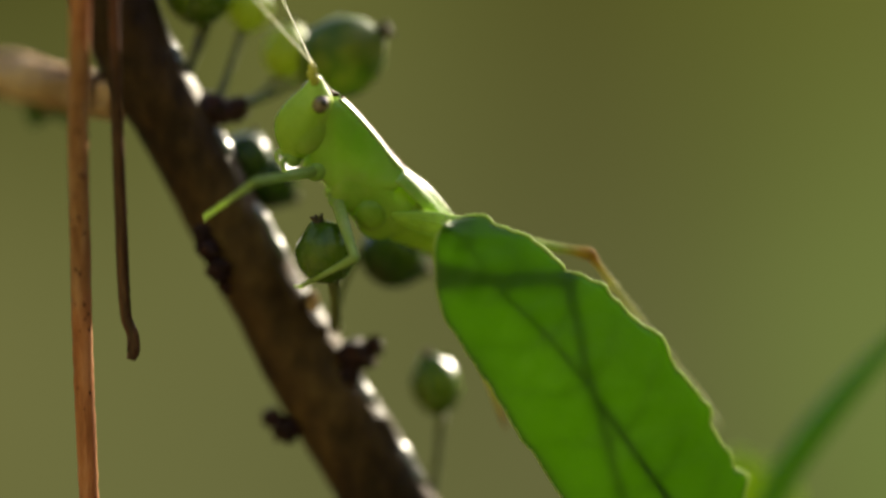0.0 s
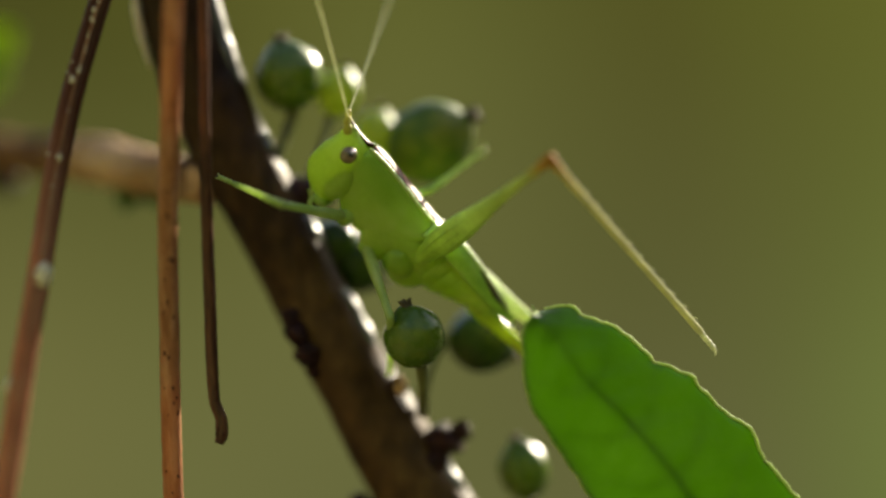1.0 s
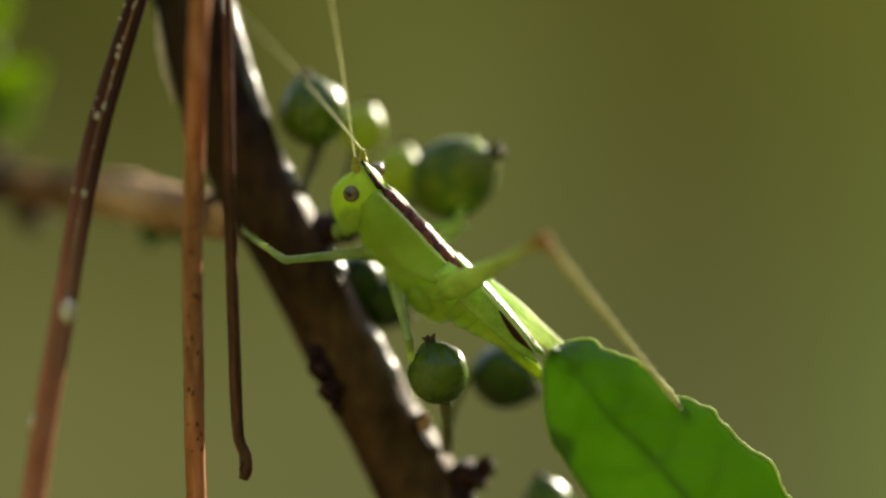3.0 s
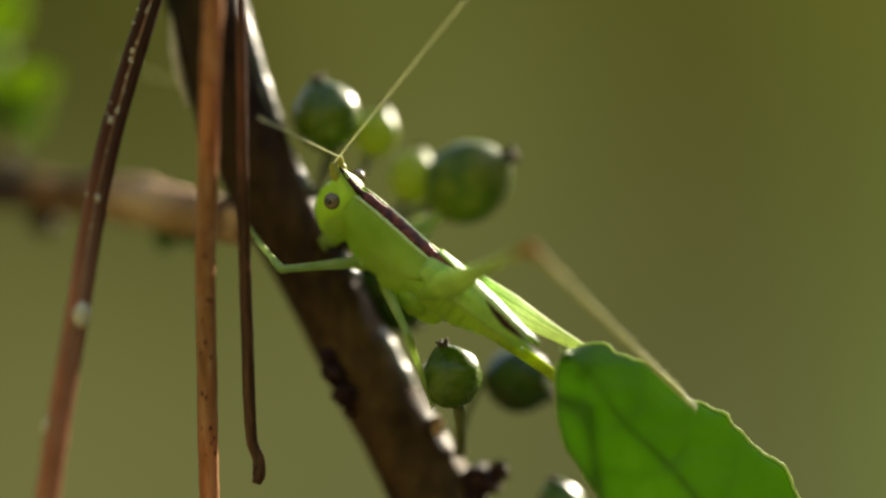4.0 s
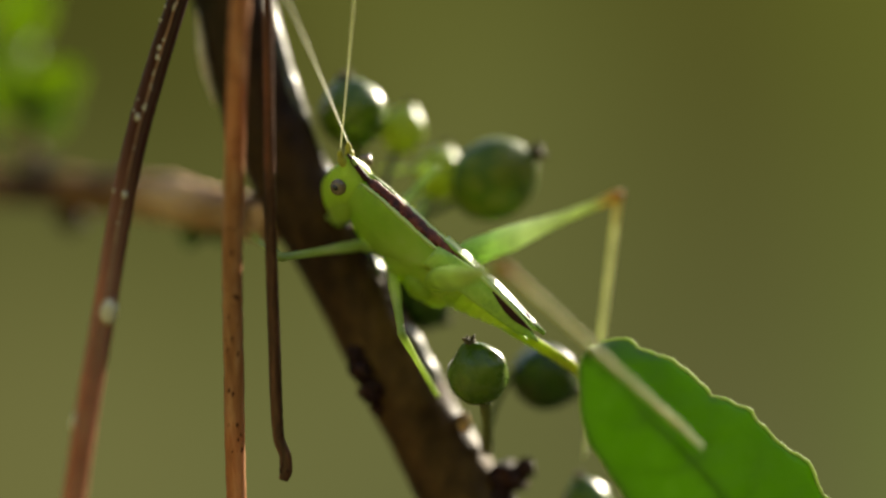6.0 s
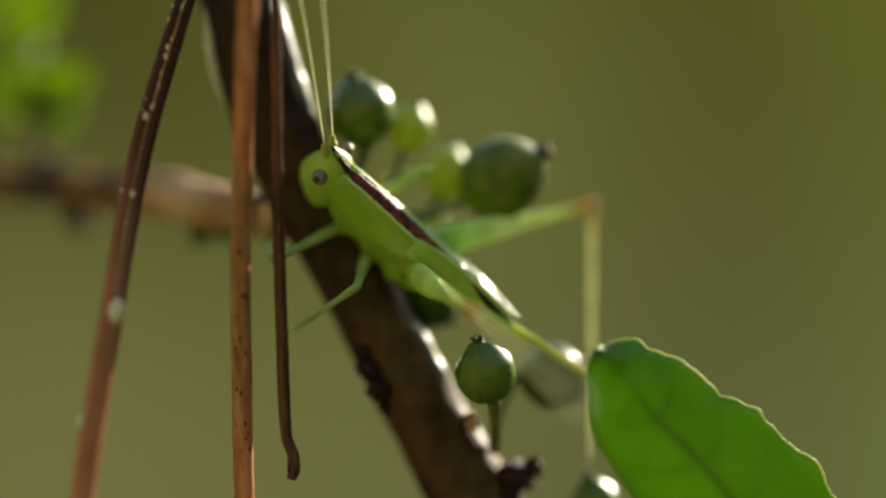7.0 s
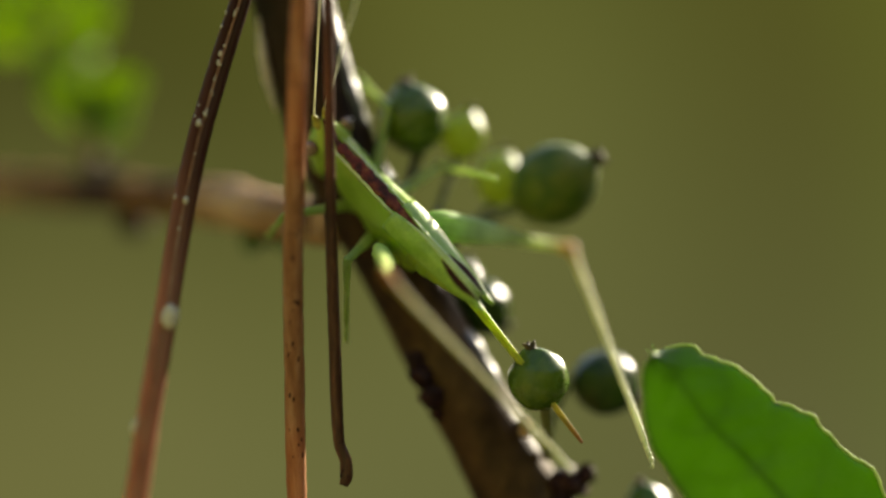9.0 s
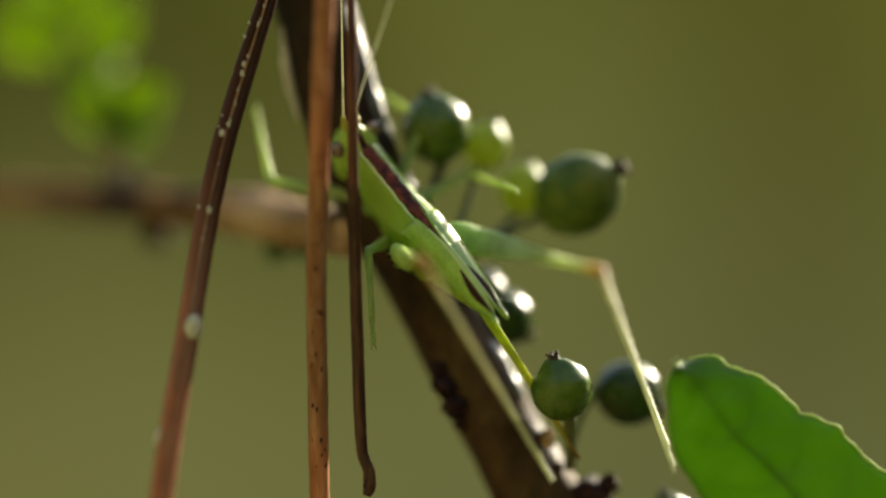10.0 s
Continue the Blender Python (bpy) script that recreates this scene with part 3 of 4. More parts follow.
# ---- leaves and twigs farther off ----
def far_leaf(u, v, d, length, width, turn, pitch, name="leaf", root=None, mat=None, label="bright green leaf on the side branch, out of focus", group="leaves on the side branch"):
    c = P(u, v, d)
    ob = thing(name, label, "leaf", c, group=group)
    m = Euler((radians(pitch), 0, 0)).to_matrix() @ Euler((0, radians(turn), 0)).to_matrix()
    bm = bmesh.new()
    loops = []
    for i in range(15):
        f = i / 14
        w = width * K * (math.sin(math.pi * f ** 0.8) ** 0.75 + 0.02)
        loops.append([m @ Vector((w * q, 0.25 * abs(q) * w + 0.15 * length * K * f * f, length * K * f)) for q in (-1, -0.6, -0.25, 0, 0.25, 0.6, 1)])
    rings(bm, loops, closed=False)
    ext = bmesh.ops.extrude_face_region(bm, geom=bm.faces[:])
    for vt in [g for g in ext["geom"] if isinstance(g, bmesh.types.BMVert)]:
        vt.co.y += 6 * K
    part("blade", bm, mat or FAR_LEAF, ob)
    ends = m @ Vector((0, 0.15 * length * K, length * K))
    part("midrib", tube([(0, 0, 0, 7 * K), (*(ends * 0.5 - Vector((0, 0.02 * length * K, 0))), 5 * K), (*ends, 2 * K)], n=12, sides=6), VEIN, ob)
    if root:
        r = P(*root) - c
        part("petiole", tube([(0, 0, 0, 7 * K), (*(r / 2), 7 * K), (*r, 8 * K)], n=8, sides=8), STALK, ob)
    return ob


tw = thing("twig", "thin upright twig of the side branch, out of focus", "twig", P(55, 335, 34))
part("stem", tube(local(tw, line([(50, 335, 34, 16), (42, 280, 36, 14), (30, 220, 38, 12), (0, 140, 40, 10), (-40, 20, 42, 8)])), n=30, sides=10, rough=0.2), BARK_RED, tw)
for u, v, d, ln, wd, tn, pt in [(38, 250, 37, 150, 46, 25, -20), (30, 220, 38, 170, 52, -35, 20), (20, 190, 39, 150, 50, 60, 30), (-5, 130, 40, 190, 60, -10, -35),
                                (-20, 90, 41, 180, 55, 35, 10), (-35, 40, 42, 190, 60, -50, 0), (-40, 20, 42, 180, 50, 5, 25), (-60, 60, 44, 170, 56, -80, 15)]:
    far_leaf(u, v, d, ln, wd, tn, pt)
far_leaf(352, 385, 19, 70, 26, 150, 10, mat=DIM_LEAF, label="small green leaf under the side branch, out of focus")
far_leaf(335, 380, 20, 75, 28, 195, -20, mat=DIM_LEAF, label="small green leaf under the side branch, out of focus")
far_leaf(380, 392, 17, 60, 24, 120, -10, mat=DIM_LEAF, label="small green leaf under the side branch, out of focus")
blade = thing("grass_blade", "dark green grass blade slanting behind the leaf, out of focus", "grass", P(1650, 1100, 19))
part("blade", tube(local(blade, line([(1900, 770, 21, 8), (1780, 900, 20, 24), (1690, 1010, 19, 30), (1620, 1130, 19, 30), (1500, 1500, 30, 22)]) + [(P(1450, 1700, 60).x, 0.06, GROUND - 0.01, 16 * K)]), n=50, sides=10), LEAF, blade)
far_leaf(1530, 1190, 24, 190, 60, 15, 10, label="green leaf below the grass blade, out of focus", root=(1500, 1500, 44), group="leaves behind")
far_leaf(1640, 1180, 36, 170, 55, -15, 20, label="green leaf below the grass blade, out of focus", root=(1500, 1500, 44), group="leaves behind")


# ---- dry pine needles ----
def needle(name, label, points, mat, flecks=(), groove=0.0, specks=0, sheath=True):
    ob = thing(name, label, "pine needle", P(*points[1][:3]), group="dry pine needles hanging from the branch")
    pts = local(ob, line(points))
    part("blade", tube(pts, n=110, sides=14, rough=0.07, seed=len(points), groove=groove), mat, ob)
    rnd = random.Random(len(points))
    for u, v, d, r in flecks:
        part("fleck", ball(P(u, v, d) - ob.location, r * K, None, 10, (1, 0.5, 1.4), rough=0.4), RESIN, ob, "pale fleck of resin")
    dot = mesh_of("speck", ball((0, 0, 0), 2.0 * K, None, 8, (1, 0.35, 1.5), rough=0.4), DARK) if specks else None
    for i in range(specks):
        x, y, z, r = spline(pts, 200)[rnd.randrange(25, 190)]
        g = rnd.uniform(-0.9, 0.9)
        sp = new("speck", dot)
        sp.parent = ob
        sp.location = (x + r * 0.99 * math.sin(g), y - r * 0.99 * math.cos(g), z + rnd.uniform(-8, 8) * K)
        k = rnd.uniform(0.5, 1.3)
        sp.scale = (k, k, k * rnd.uniform(0.8, 1.8))
    p = pts[0]
    part("sheath", tube([(p[0] - 0.0004, p[1] + 0.0004, p[2] + 0.0022, p[3] * 0.9), (p[0], p[1], p[2] + 0.0006, p[3] * 1.35), (p[0] + 0.0001, p[1] - 0.0002, p[2] - 0.0022, p[3] * 1.1)], n=12, sides=12, rough=0.1), CALYX, ob, "papery brown sheath")
    return ob


needle("pine_needle", "rust-brown dry pine needle with dark specks, hanging", [(425, -210, 6, 16), (411, -60, -8, 17.5), (404.5, 100, -7, 17.8), (399, 300, -5, 18), (395, 500, -2.6, 18), (398, 700, -0.6, 18), (402, 880, 0.3, 18), (412, 1150, 1, 17)],
       NEEDLE, groove=0.12, specks=46)
needle("pine_needle", "thin dark reddish dry pine needle with a blunt broken tip", [(440, -190, 6, 10), (454, -60, -5, 8.6), (459, 100, -4.5, 9), (460, 250, -3.6, 9.4), (464, 450, -2, 10.8), (469, 600, -1, 11), (473, 720, -0.5, 11), (477, 778, -0.4, 10), (489, 812, -0.4, 11), (490, 836, -0.4, 11.5), (485, 854, -0.4, 8)],
       NEEDLE_DARK, groove=0.2, specks=10)
left = [(365, -190, 6, 8), (310, -40, -1.2, 9), (260, 120, -1.6, 10.5), (223, 250, -2.4, 11.5), (192, 400, -3.6, 12), (166, 560, -5.5, 12), (142, 700, -7, 12), (114, 880, -8.5, 12), (72, 1150, -10, 11)]
rnd = random.Random(8)
pale = []
for i in range(22):
    v = rnd.uniform(-30, 430)
    u, d, r = glide([(q[1], q[0], q[2], q[3]) for q in left], v)
    pale.append((u + rnd.choice((1, 1, -16)) + rnd.uniform(-2, 2), v, d - 0.5, rnd.uniform(1.4, 2.8)))
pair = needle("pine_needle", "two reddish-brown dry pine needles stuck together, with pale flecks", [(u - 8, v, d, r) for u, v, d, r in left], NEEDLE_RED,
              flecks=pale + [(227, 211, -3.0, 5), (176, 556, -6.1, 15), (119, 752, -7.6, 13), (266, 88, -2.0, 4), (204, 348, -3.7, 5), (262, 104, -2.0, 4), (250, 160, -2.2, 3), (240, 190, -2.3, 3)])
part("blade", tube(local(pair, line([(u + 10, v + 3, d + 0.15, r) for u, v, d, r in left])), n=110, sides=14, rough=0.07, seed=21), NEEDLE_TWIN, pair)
part("ridge", tube(local(pair, line([(u + 1, v, d - 0.42, 2.2) for u, v, d, r in left])), n=110, sides=8, rough=0.2, seed=5), NEEDLE_EDGE, pair, "pale ridge between the two blades")
part("ridge", tube(local(pair, line([(u - 8 - r * 0.8, v, d - 0.2, 2.0) for u, v, d, r in left])), n=110, sides=8, rough=0.2, seed=6), NEEDLE_EDGE, pair, "pale ridge between the two blades")


# ---- the katydid ----
def at(x, y, z):
    return Vector((x, y, z)) * K


katydid = thing("katydid", "bright green katydid nymph with a brown back stripe, climbing the branch", "insect", P(740, 460, 1.5))


def build_body():
    # head, upright rings
    bm = bmesh.new()
    loops = []
    for z, cx, hx, hy in spline([(-95, -150, 8, 12), (-87, -153, 22, 22), (-66, -163, 38, 33), (-38, -169, 45, 39), (-8, -168, 44, 41), (20, -166, 38, 38), (40, -172, 29, 28), (53, -184, 17, 15), (62, -195, 7, 6)], 32):
        loops.append([at(cx + hx * math.cos(g), hy * math.sin(g) * (1 - 0.2 * max(0.0, -math.cos(g))), z) for g in [2 * math.pi * k / 24 for k in range(24)]])
    skull = part("head", rings(bm, loops), HEAD_SKIN, katydid)
    BITS["HEAD"] = skull
    for s in (-1, 1):
        part("eye", ball(at(-174, 39 * s, 25), 15 * K, None, 20, (1, 0.9, 1.1)), EYE_MAT, skull, "grey-brown bulging eye")
        part("eye_spot", ball(at(-176, 50 * s, 33), 6.5 * K, None, 12, (1, 0.7, 0.8)), PUPIL, skull)
        part("palp", tube([(*at(-156, 14 * s, -86), 4.5 * K), (*at(-166, 19 * s, -100), 5 * K), (*at(-158, 21 * s, -112), 4 * K), (*at(-148, 21 * s, -116), 3 * K)], n=14, sides=8), LEG, skull)
        part("mandible", ball(at(-150, 15 * s, -88), 17 * K, None, 14, (1.0, 0.7, 0.9)), SKIN_PALE, skull)
        part("cheek", ball(at(-150, 31 * s, -34), 32 * K, None, 18, (0.75, 0.36, 1.15)), HEAD_SKIN, skull)
        part("scape", tube([(*at(-193, 9 * s, 48), 8 * K), (*at(-201, 11 * s, 56), 8.5 * K), (*at(-205, 11.5 * s, 62), 5.5 * K), (*at(-208, 12 * s, 66), 5.5 * K), (*at(-212, 12 * s, 75), 3 * K)], n=20, sides=10), SCAPE, skull)
    # thorax below the pronotum
    part("thorax", loft([(-140, 0, 4, 28, 34), (-112, 0, -8, 32, 46), (-90, 0, -14, 35, 52), (-50, 0, -20, 38, 56), (0, 0, -22, 40, 60), (50, 0, -24, 41, 60), (85, 0, -18, 38, 50), (115, 0, -4, 30, 36)], n=30, sides=24), SKIN, katydid)
    # pronotum: an open saddle
    bm = bmesh.new()
    loops = []
    for x, top, hy, low in spline([(-152, 41, 37, -14), (-136, 46, 41, -34), (-112, 48, 43, -54), (-92, 50, 44, -66), (-60, 48, 45, -70), (-28, 47.5, 46, -62), (6, 44, 46, -42), (42, 43, 42, 0)], 26):
        loop = []
        for k in range(27):
            g = radians(-100 + 200 * k / 26)
            c = math.cos(g)
            z = top + (low - top) * ((1 - c) / (1 - math.cos(radians(100)))) ** 0.95
            tuck = 1 - 0.3 * max(0.0, abs(g) - radians(62)) / radians(38)
            loop.append(at(x, tuck * hy * math.copysign(abs(math.sin(g)) ** 0.7, math.sin(g)), z))
        loops.append(loop)
    rings(bm, loops, closed=False)
    ext = bmesh.ops.extrude_face_region(bm, geom=bm.faces[:])
    for v in [g for g in ext["geom"] if isinstance(g, bmesh.types.BMVert)]:
        v.co.y *= 0.93
        v.co.z -= 3 * K
    part("pronotum", bm, SHELL, katydid, "smooth saddle-shaped green pronotum")
    # dorsal stripe and its pale borders, laid on the back from the crown to the wing pads
    def strip(x0, x1, y0, y1, lift, mat, name, label, tops, n=26, owner=katydid):
        bm = bmesh.new()
        loops = []
        for i in range(n):
            x = x0 + (x1 - x0) * i / (n - 1)
            top = float(glide(tops, x)[0])
            taper = min(1, (i + 0.4) / 4, (n - 0.6 - i) / 4) * (0.85 + 0.45 * noise.noise(Vector((x * 0.06, y0, 1.0))) + 0.2 * noise.noise(Vector((x * 0.21, y0, 4.0))))
            pts = []
            for k in range(7):
                y = y0 + (y1 - y0) * (0.5 + (k / 6 - 0.5) * taper)
                pts.append(at(x, y, top - 0.009 * y * y + lift))
            for k in range(6, -1, -1):
                y = y0 + (y1 - y0) * (0.5 + (k / 6 - 0.5) * taper)
                pts.append(at(x, y, top - 0.011 * y * y * 0.8 - 5))
            loops.append(pts)
        part(name, rings(bm, loops), mat, owner, label)
    TOPS = [(-202, 65), (-190, 60), (-178, 55), (-165, 51), (-150, 48), (-138, 50), (-100, 52), (-50, 51), (0, 48), (45, 48), (100, 49), (180, 42), (250, 33)]
    strip(-200, -138, -7, 7, 2.6, DARK, "head_streak", "black streak on the crown", TOPS, 18, skull)
    strip(-146, 84, -11.5, 11.5, 2.0, STRIPE, "stripe", "dark reddish-brown stripe along the back", TOPS, 44)
    for s in (-1, 1):
        strip(-150, 40, 11.5 * s, 17 * s, 1.6, PALE_LINE, "pale_line", "pale line beside the stripe", TOPS, 30)
    # abdomen of ringed segments
    part("abdomen", loft([(90, 0, -14, 39, 52), (120, 0, -8, 38, 48), (150, 0, 0, 34, 42), (180, 0, 7, 29, 34), (205, 0, 10, 23, 26), (225, 0, 11, 16, 18), (240, 0, 12, 7, 8)], n=58, sides=24, grooves=7, depth=0.09), ABDOMEN, katydid)
    # wing pads, roofed over the abdomen
    for s in (-1, 1):
        bm = bmesh.new()
        loops = []
        roof = spline([(28, 9, 49, 40, 24), (60, 5, 54, 40, 27), (100, 1.5, 56, 38, 28), (160, 1.5, 52, 33, 28), (210, 2, 46, 27, 27), (250, 5, 38, 17, 29), (272, 9, 33, 11, 31)], 30)

        def slope(q, f, lift):
            x, yt, zt, yb, zb = q
            bulge = math.sin(math.pi * f)
            return at(x, s * (yt + (yb - yt) * f + 3 * bulge + 0.5 * lift), zt + (zb - zt) * f + 4 * bulge + lift)

        for q in roof:
            loops.append([slope(q, k / 9, 0) for k in range(10)] + [slope(q, k / 9, -3) for k in range(9, -1, -1)])
        pad = part("wing_pad", rings(bm, loops), WING, katydid, "short glossy green wing pad")
        bm = bmesh.new()
        loops = []
        for q in roof[14:29]:
            g = (q[0] - 140) / 112
            top, low = 0.06, 0.08 + 0.42 * max(0.0, math.sin(math.pi * min(max(g, 0), 1) ** 1.5)) ** 0.8
            loops.append([slope(q, top + (low - top) * k / 6, 1.0) for k in range(7)] + [slope(q, top + (low - top) * k / 6, -1.5) for k in range(6, -1, -1)])
        part("dark_mark", rings(bm, loops), DARK, pad, "blackish mark at the end of the wing pad")
        part("pale_edge", tube([(*at(60, 6 * s, 54), 1.6 * K), (*at(110, 3 * s, 55.5), 3.4 * K), (*at(200, 3 * s, 48), 3.4 * K), (*at(252, 5 * s, 39), 1.0 * K)], n=30, sides=8), PALE_LINE, pad, "pale edge of the wing pad")
    # ovipositor: a sabre of two valves that swings on the last ring of the abdomen
    sabre = None
    for s in (-1, 1):
        valve = loft([(-12, 3 * s, -2, 6, 14), (24, 3 * s, -1, 5, 14), (80, 2.6 * s, 1, 4, 12.5), (150, 2.4 * s, 3, 3.4, 11), (230, 2.2 * s, 3, 3, 9), (305, 2 * s, 1, 2.4, 5.5), (340, 1.4 * s, 0, 1, 1.5)], n=40, sides=12)
        if sabre is None:
            sabre = part("ovipositor", valve, OVI, katydid, "long yellow-green ovipositor with a brown tip")
        else:
            part("valve", valve, OVI, sabre)
    BITS["OV"] = sabre
    for s in (-1, 1):
        part("cercus", tube([(*at(222, 12 * s, 14), 5 * K), (*at(240, 15 * s, 20), 4 * K), (*at(258, 14 * s, 20), 1.2 * K)], n=8, sides=8), SKIN_PALE, katydid)
        # plates above the leg bases
        part("side_plate", ball(at(64, 28 * s, -42), 43 * K, None, 24, (1, 0.27, 1.0)), ABDOMEN, katydid)
        part("side_plate", ball(at(-4, 29 * s, -48), 37 * K, None, 24, (1.1, 0.32, 1.05)), SKIN, katydid)
        part("coxa", ball(at(46, 35 * s, -50), 27 * K, None, 18, (1.15, 0.72, 1.0)), ABDOMEN, katydid)
        part("coxa", ball(at(-78, 24 * s, -70), 19 * K, None, 16, (1, 0.8, 1.1)), SKIN_PALE, katydid)
        part("coxa", ball(at(-12, 26 * s, -78), 15 * K, None, 16, (1, 0.7, 1.1)), SKIN_PALE, katydid)


BITS = {}
build_body()

# hip (x, y, z), lengths of femur and tibia, hind leg or not
LEGS = {
    "NH": ((55, -40, -8), 350, 440, True), "FH": ((66, 38, -10), 350, 440, True),
    "NF": ((-80, -26, -74), 168, 112, False), "FF": ((-80, 26, -74), 150, 112, False),
    "NM": ((-10, -28, -80), 150, 125, False), "FM": ((-10, 28, -80), 150, 125, False),
}


def build_leg(key):
    hip, lf, lt, hind = LEGS[key]
    if hind:
        hilt = [(-16, 0, 0, 3, 6), (-6, 0, 0, 6, 11), (12, 0, 0, 9, 16), (38, 0, 0, 12.5, 23)] if key == "NH" else [(-14, 0, 0, 4, 9), (-4, 0, 0, 9, 20), (12, 0, 0, 12, 26), (38, 0, 0, 14.5, 29)]
        fe = part("hind_femur", loft(hilt + [(72, 0, 0, 14.5, 27), (112, 0, 0, 14, 25.5), (170, 0, 0, 11, 18), (230, 0, 0, 8, 11.5), (290, 0, 0, 7, 8.5), (325, 0, 0, 8, 9.5), (345, 0, 0, 10, 12), (358, 0, 0, 7, 8)], n=44, sides=18), FEMUR_GREEN_SHADED if key == "NH" else FEMUR, katydid, "swollen green hind femur with an orange knee")
        for zz in (-0.55, 0.0, 0.55):
            part("ridge", tube([(*at(15, -13, zz * 20), 0.9 * K), (*at(60, -14.2, zz * 27), 1.1 * K), (*at(150, -11, zz * 19), 1.0 * K), (*at(250, -7, zz * 9), 0.7 * K)], n=24, sides=6), FEMUR_GREEN_SHADED if key == "NH" else FEMUR, fe)
        ti = part("hind_tibia", loft([(-8, 0, 0, 6, 7), (0, 0, 0, 8.5, 10), (18, 0, 0, 7, 8), (45, 0, 0, 5.2, 6.4), (150, 0, 0, 4.8, 6), (300, 0, 0, 4.6, 5.6), (lt - 10, 0, 0, 5.4, 6.4), (lt, 0, 0, 4, 5)], n=40, sides=12), TIBIA_SHADED if key == "NH" else TIBIA, katydid, "long yellowish hind tibia with fine spines")
        for i in range(22):
            x = 70 + i * (lt - 90) / 22
            s = 1 if i % 2 else -1
            part("spine", tube([(*at(x, 2.5 * s, 5), 0.9 * K), (*at(x + 8, 4 * s, 11), 0.3 * K)], n=3, sides=5), TIBIA, ti)
        r = 4.6
    else:
        fe = part("femur", loft([(-4, 0, 0, 6, 7), (8, 0, 0, 10, 12.5), (40, 0, 0, 10, 12.5), (90, 0, 0, 8, 10), (lf - 16, 0, 0, 7, 8.5), (lf - 4, 0, 0, 8, 9.5), (lf + 4, 0, 0, 6, 7)], n=24, sides=14), LEG, katydid)
        ti = part("tibia", loft([(-6, 0, 0, 6, 6.5), (6, 0, 0, 7.5, 8.5), (26, 0, 0, 7, 8), (56, 0, 0, 5.4, 6), (lt, 0, 0, 5, 5.6)], n=20, sides=12), LEG, katydid)
        r = 4.4
    # foot of four joints and two claws
    bm = bmesh.new()
    x = lt - 2
    for i in range(4):
        tube([(*at(x, 0, 0), r * 0.7 * K), (*at(x + 5, 0, -1), r * 1.15 * K), (*at(x + 11, 0, -2), r * 0.8 * K)], n=6, sides=8, bm=bm)
        x += 10.5
    for s in (-1, 1):
        tube([(*at(x, 1.5 * s, -2), 1.8 * K), (*at(x + 7, 4 * s, -3), 1.4 * K), (*at(x + 11, 5 * s, -8), 0.5 * K)], n=6, sides=5, bm=bm)
    part("tarsus", bm, TIBIA if hind else LEG, ti)
    BITS[key] = (fe, ti)


for key in LEGS:
    build_leg(key)

# antennae, long threads that lie along their own x
for key, s in (("A1", -1), ("A2", 1)):
    pts = []
    for i in range(12):
        f = i / 11
        pts.append((*at(620 * f, 0, 26 * math.sin(2.2 * f) - 22 * f), (1.0 * (1 - f) + 0.42) * K))
    BITS[key] = part("antenna", tube(pts, n=60, sides=8), THREAD, katydid, "long thread-like antenna")

# ---- how the katydid climbs ----
# seconds; the near eye's u, v and its depth; slope of the body, turn of the head to the viewer, lean of the back to the viewer (degrees)
CLIMB = [
    (0.0, 829, 396, -1.8, 48, 16, 6), (0.1, 805, 374, -1.7, 48, 16, 8), (0.2, 779, 359, -1.6, 48, 15, 10), (0.3, 757, 345, -1.5, 48, 15, 12), (0.4, 747, 333, -1.5, 47.5, 14, 14),
    (0.5, 734, 325, -1.5, 47.5, 14, 17), (1.0, 719, 339, -1.4, 49.2, 14, 23), (1.5, 716, 345, -1.2, 50.6, 16, 34), (2.0, 716, 356, -1, 50.8, 9, 49), (2.5, 705, 353, -0.8, 49.3, 8, 50), (2.7, 696, 352, -0.7, 48.2, 6, 50),
    (3.8, 617, 365, 0, 40, -9, 51), (4.0, 612, 357, 0.1, 40.3, -10, 51), (4.5, 605, 350, 0.2, 41.4, -10, 52), (5.0, 602, 349, 0.3, 41, -10, 53), (5.5, 597, 344, 0.4, 41.2, -10, 53.5), (5.7, 590, 342, 0.5, 41, -8, 54),
    (6.8, 541, 339, 1.0, 41.4, 9, 58), (7.0, 533, 331, 1.1, 41.4, 10, 59), (7.2, 521, 314, 1.2, 41.6, 9, 60), (7.5, 479, 292, 1.6, 41.8, 6, 61), (7.8, 458, 287, 2.2, 40.6, -1, 64), (8.0, 446, 283, 2.5, 39.8, -6, 70), (8.2, 439, 282, 2.8, 40.2, -12, 75),
    (8.5, 429, 278, 3.2, 42.6, -18, 75), (9.0, 416, 264, 3.6, 46.3, -17, 73), (9.5, 410, 257, 3.8, 48.2, -17, 71), (10.0, 420, 246, 3.8, 50.3, -16, 69),
]
# seconds; nod and turn of the head on its neck (degrees)
NOD = [(0.0, -16, 10), (0.5, -16, 9), (1.0, -12.5, 9), (1.5, -8, 9), (2.0, -12, 1), (2.7, -9, -3), (3.8, 0, 2), (5.0, 2, 2), (5.7, 0, 0), (7.0, -2, -6), (7.5, 4, 2), (8.0, 9, -4), (8.5, 12, -4), (10.0, 13, -2)]
NECK = at(-138, 0, 4)


def head_pose(t):
    nod, turn = glide(NOD, t)
    return Matrix.Translation(NECK) @ pose(0, 0, 0, 0, nod, 0) @ pose(0, 0, 0, 0, 0, turn) @ Matrix.Translation(-NECK)


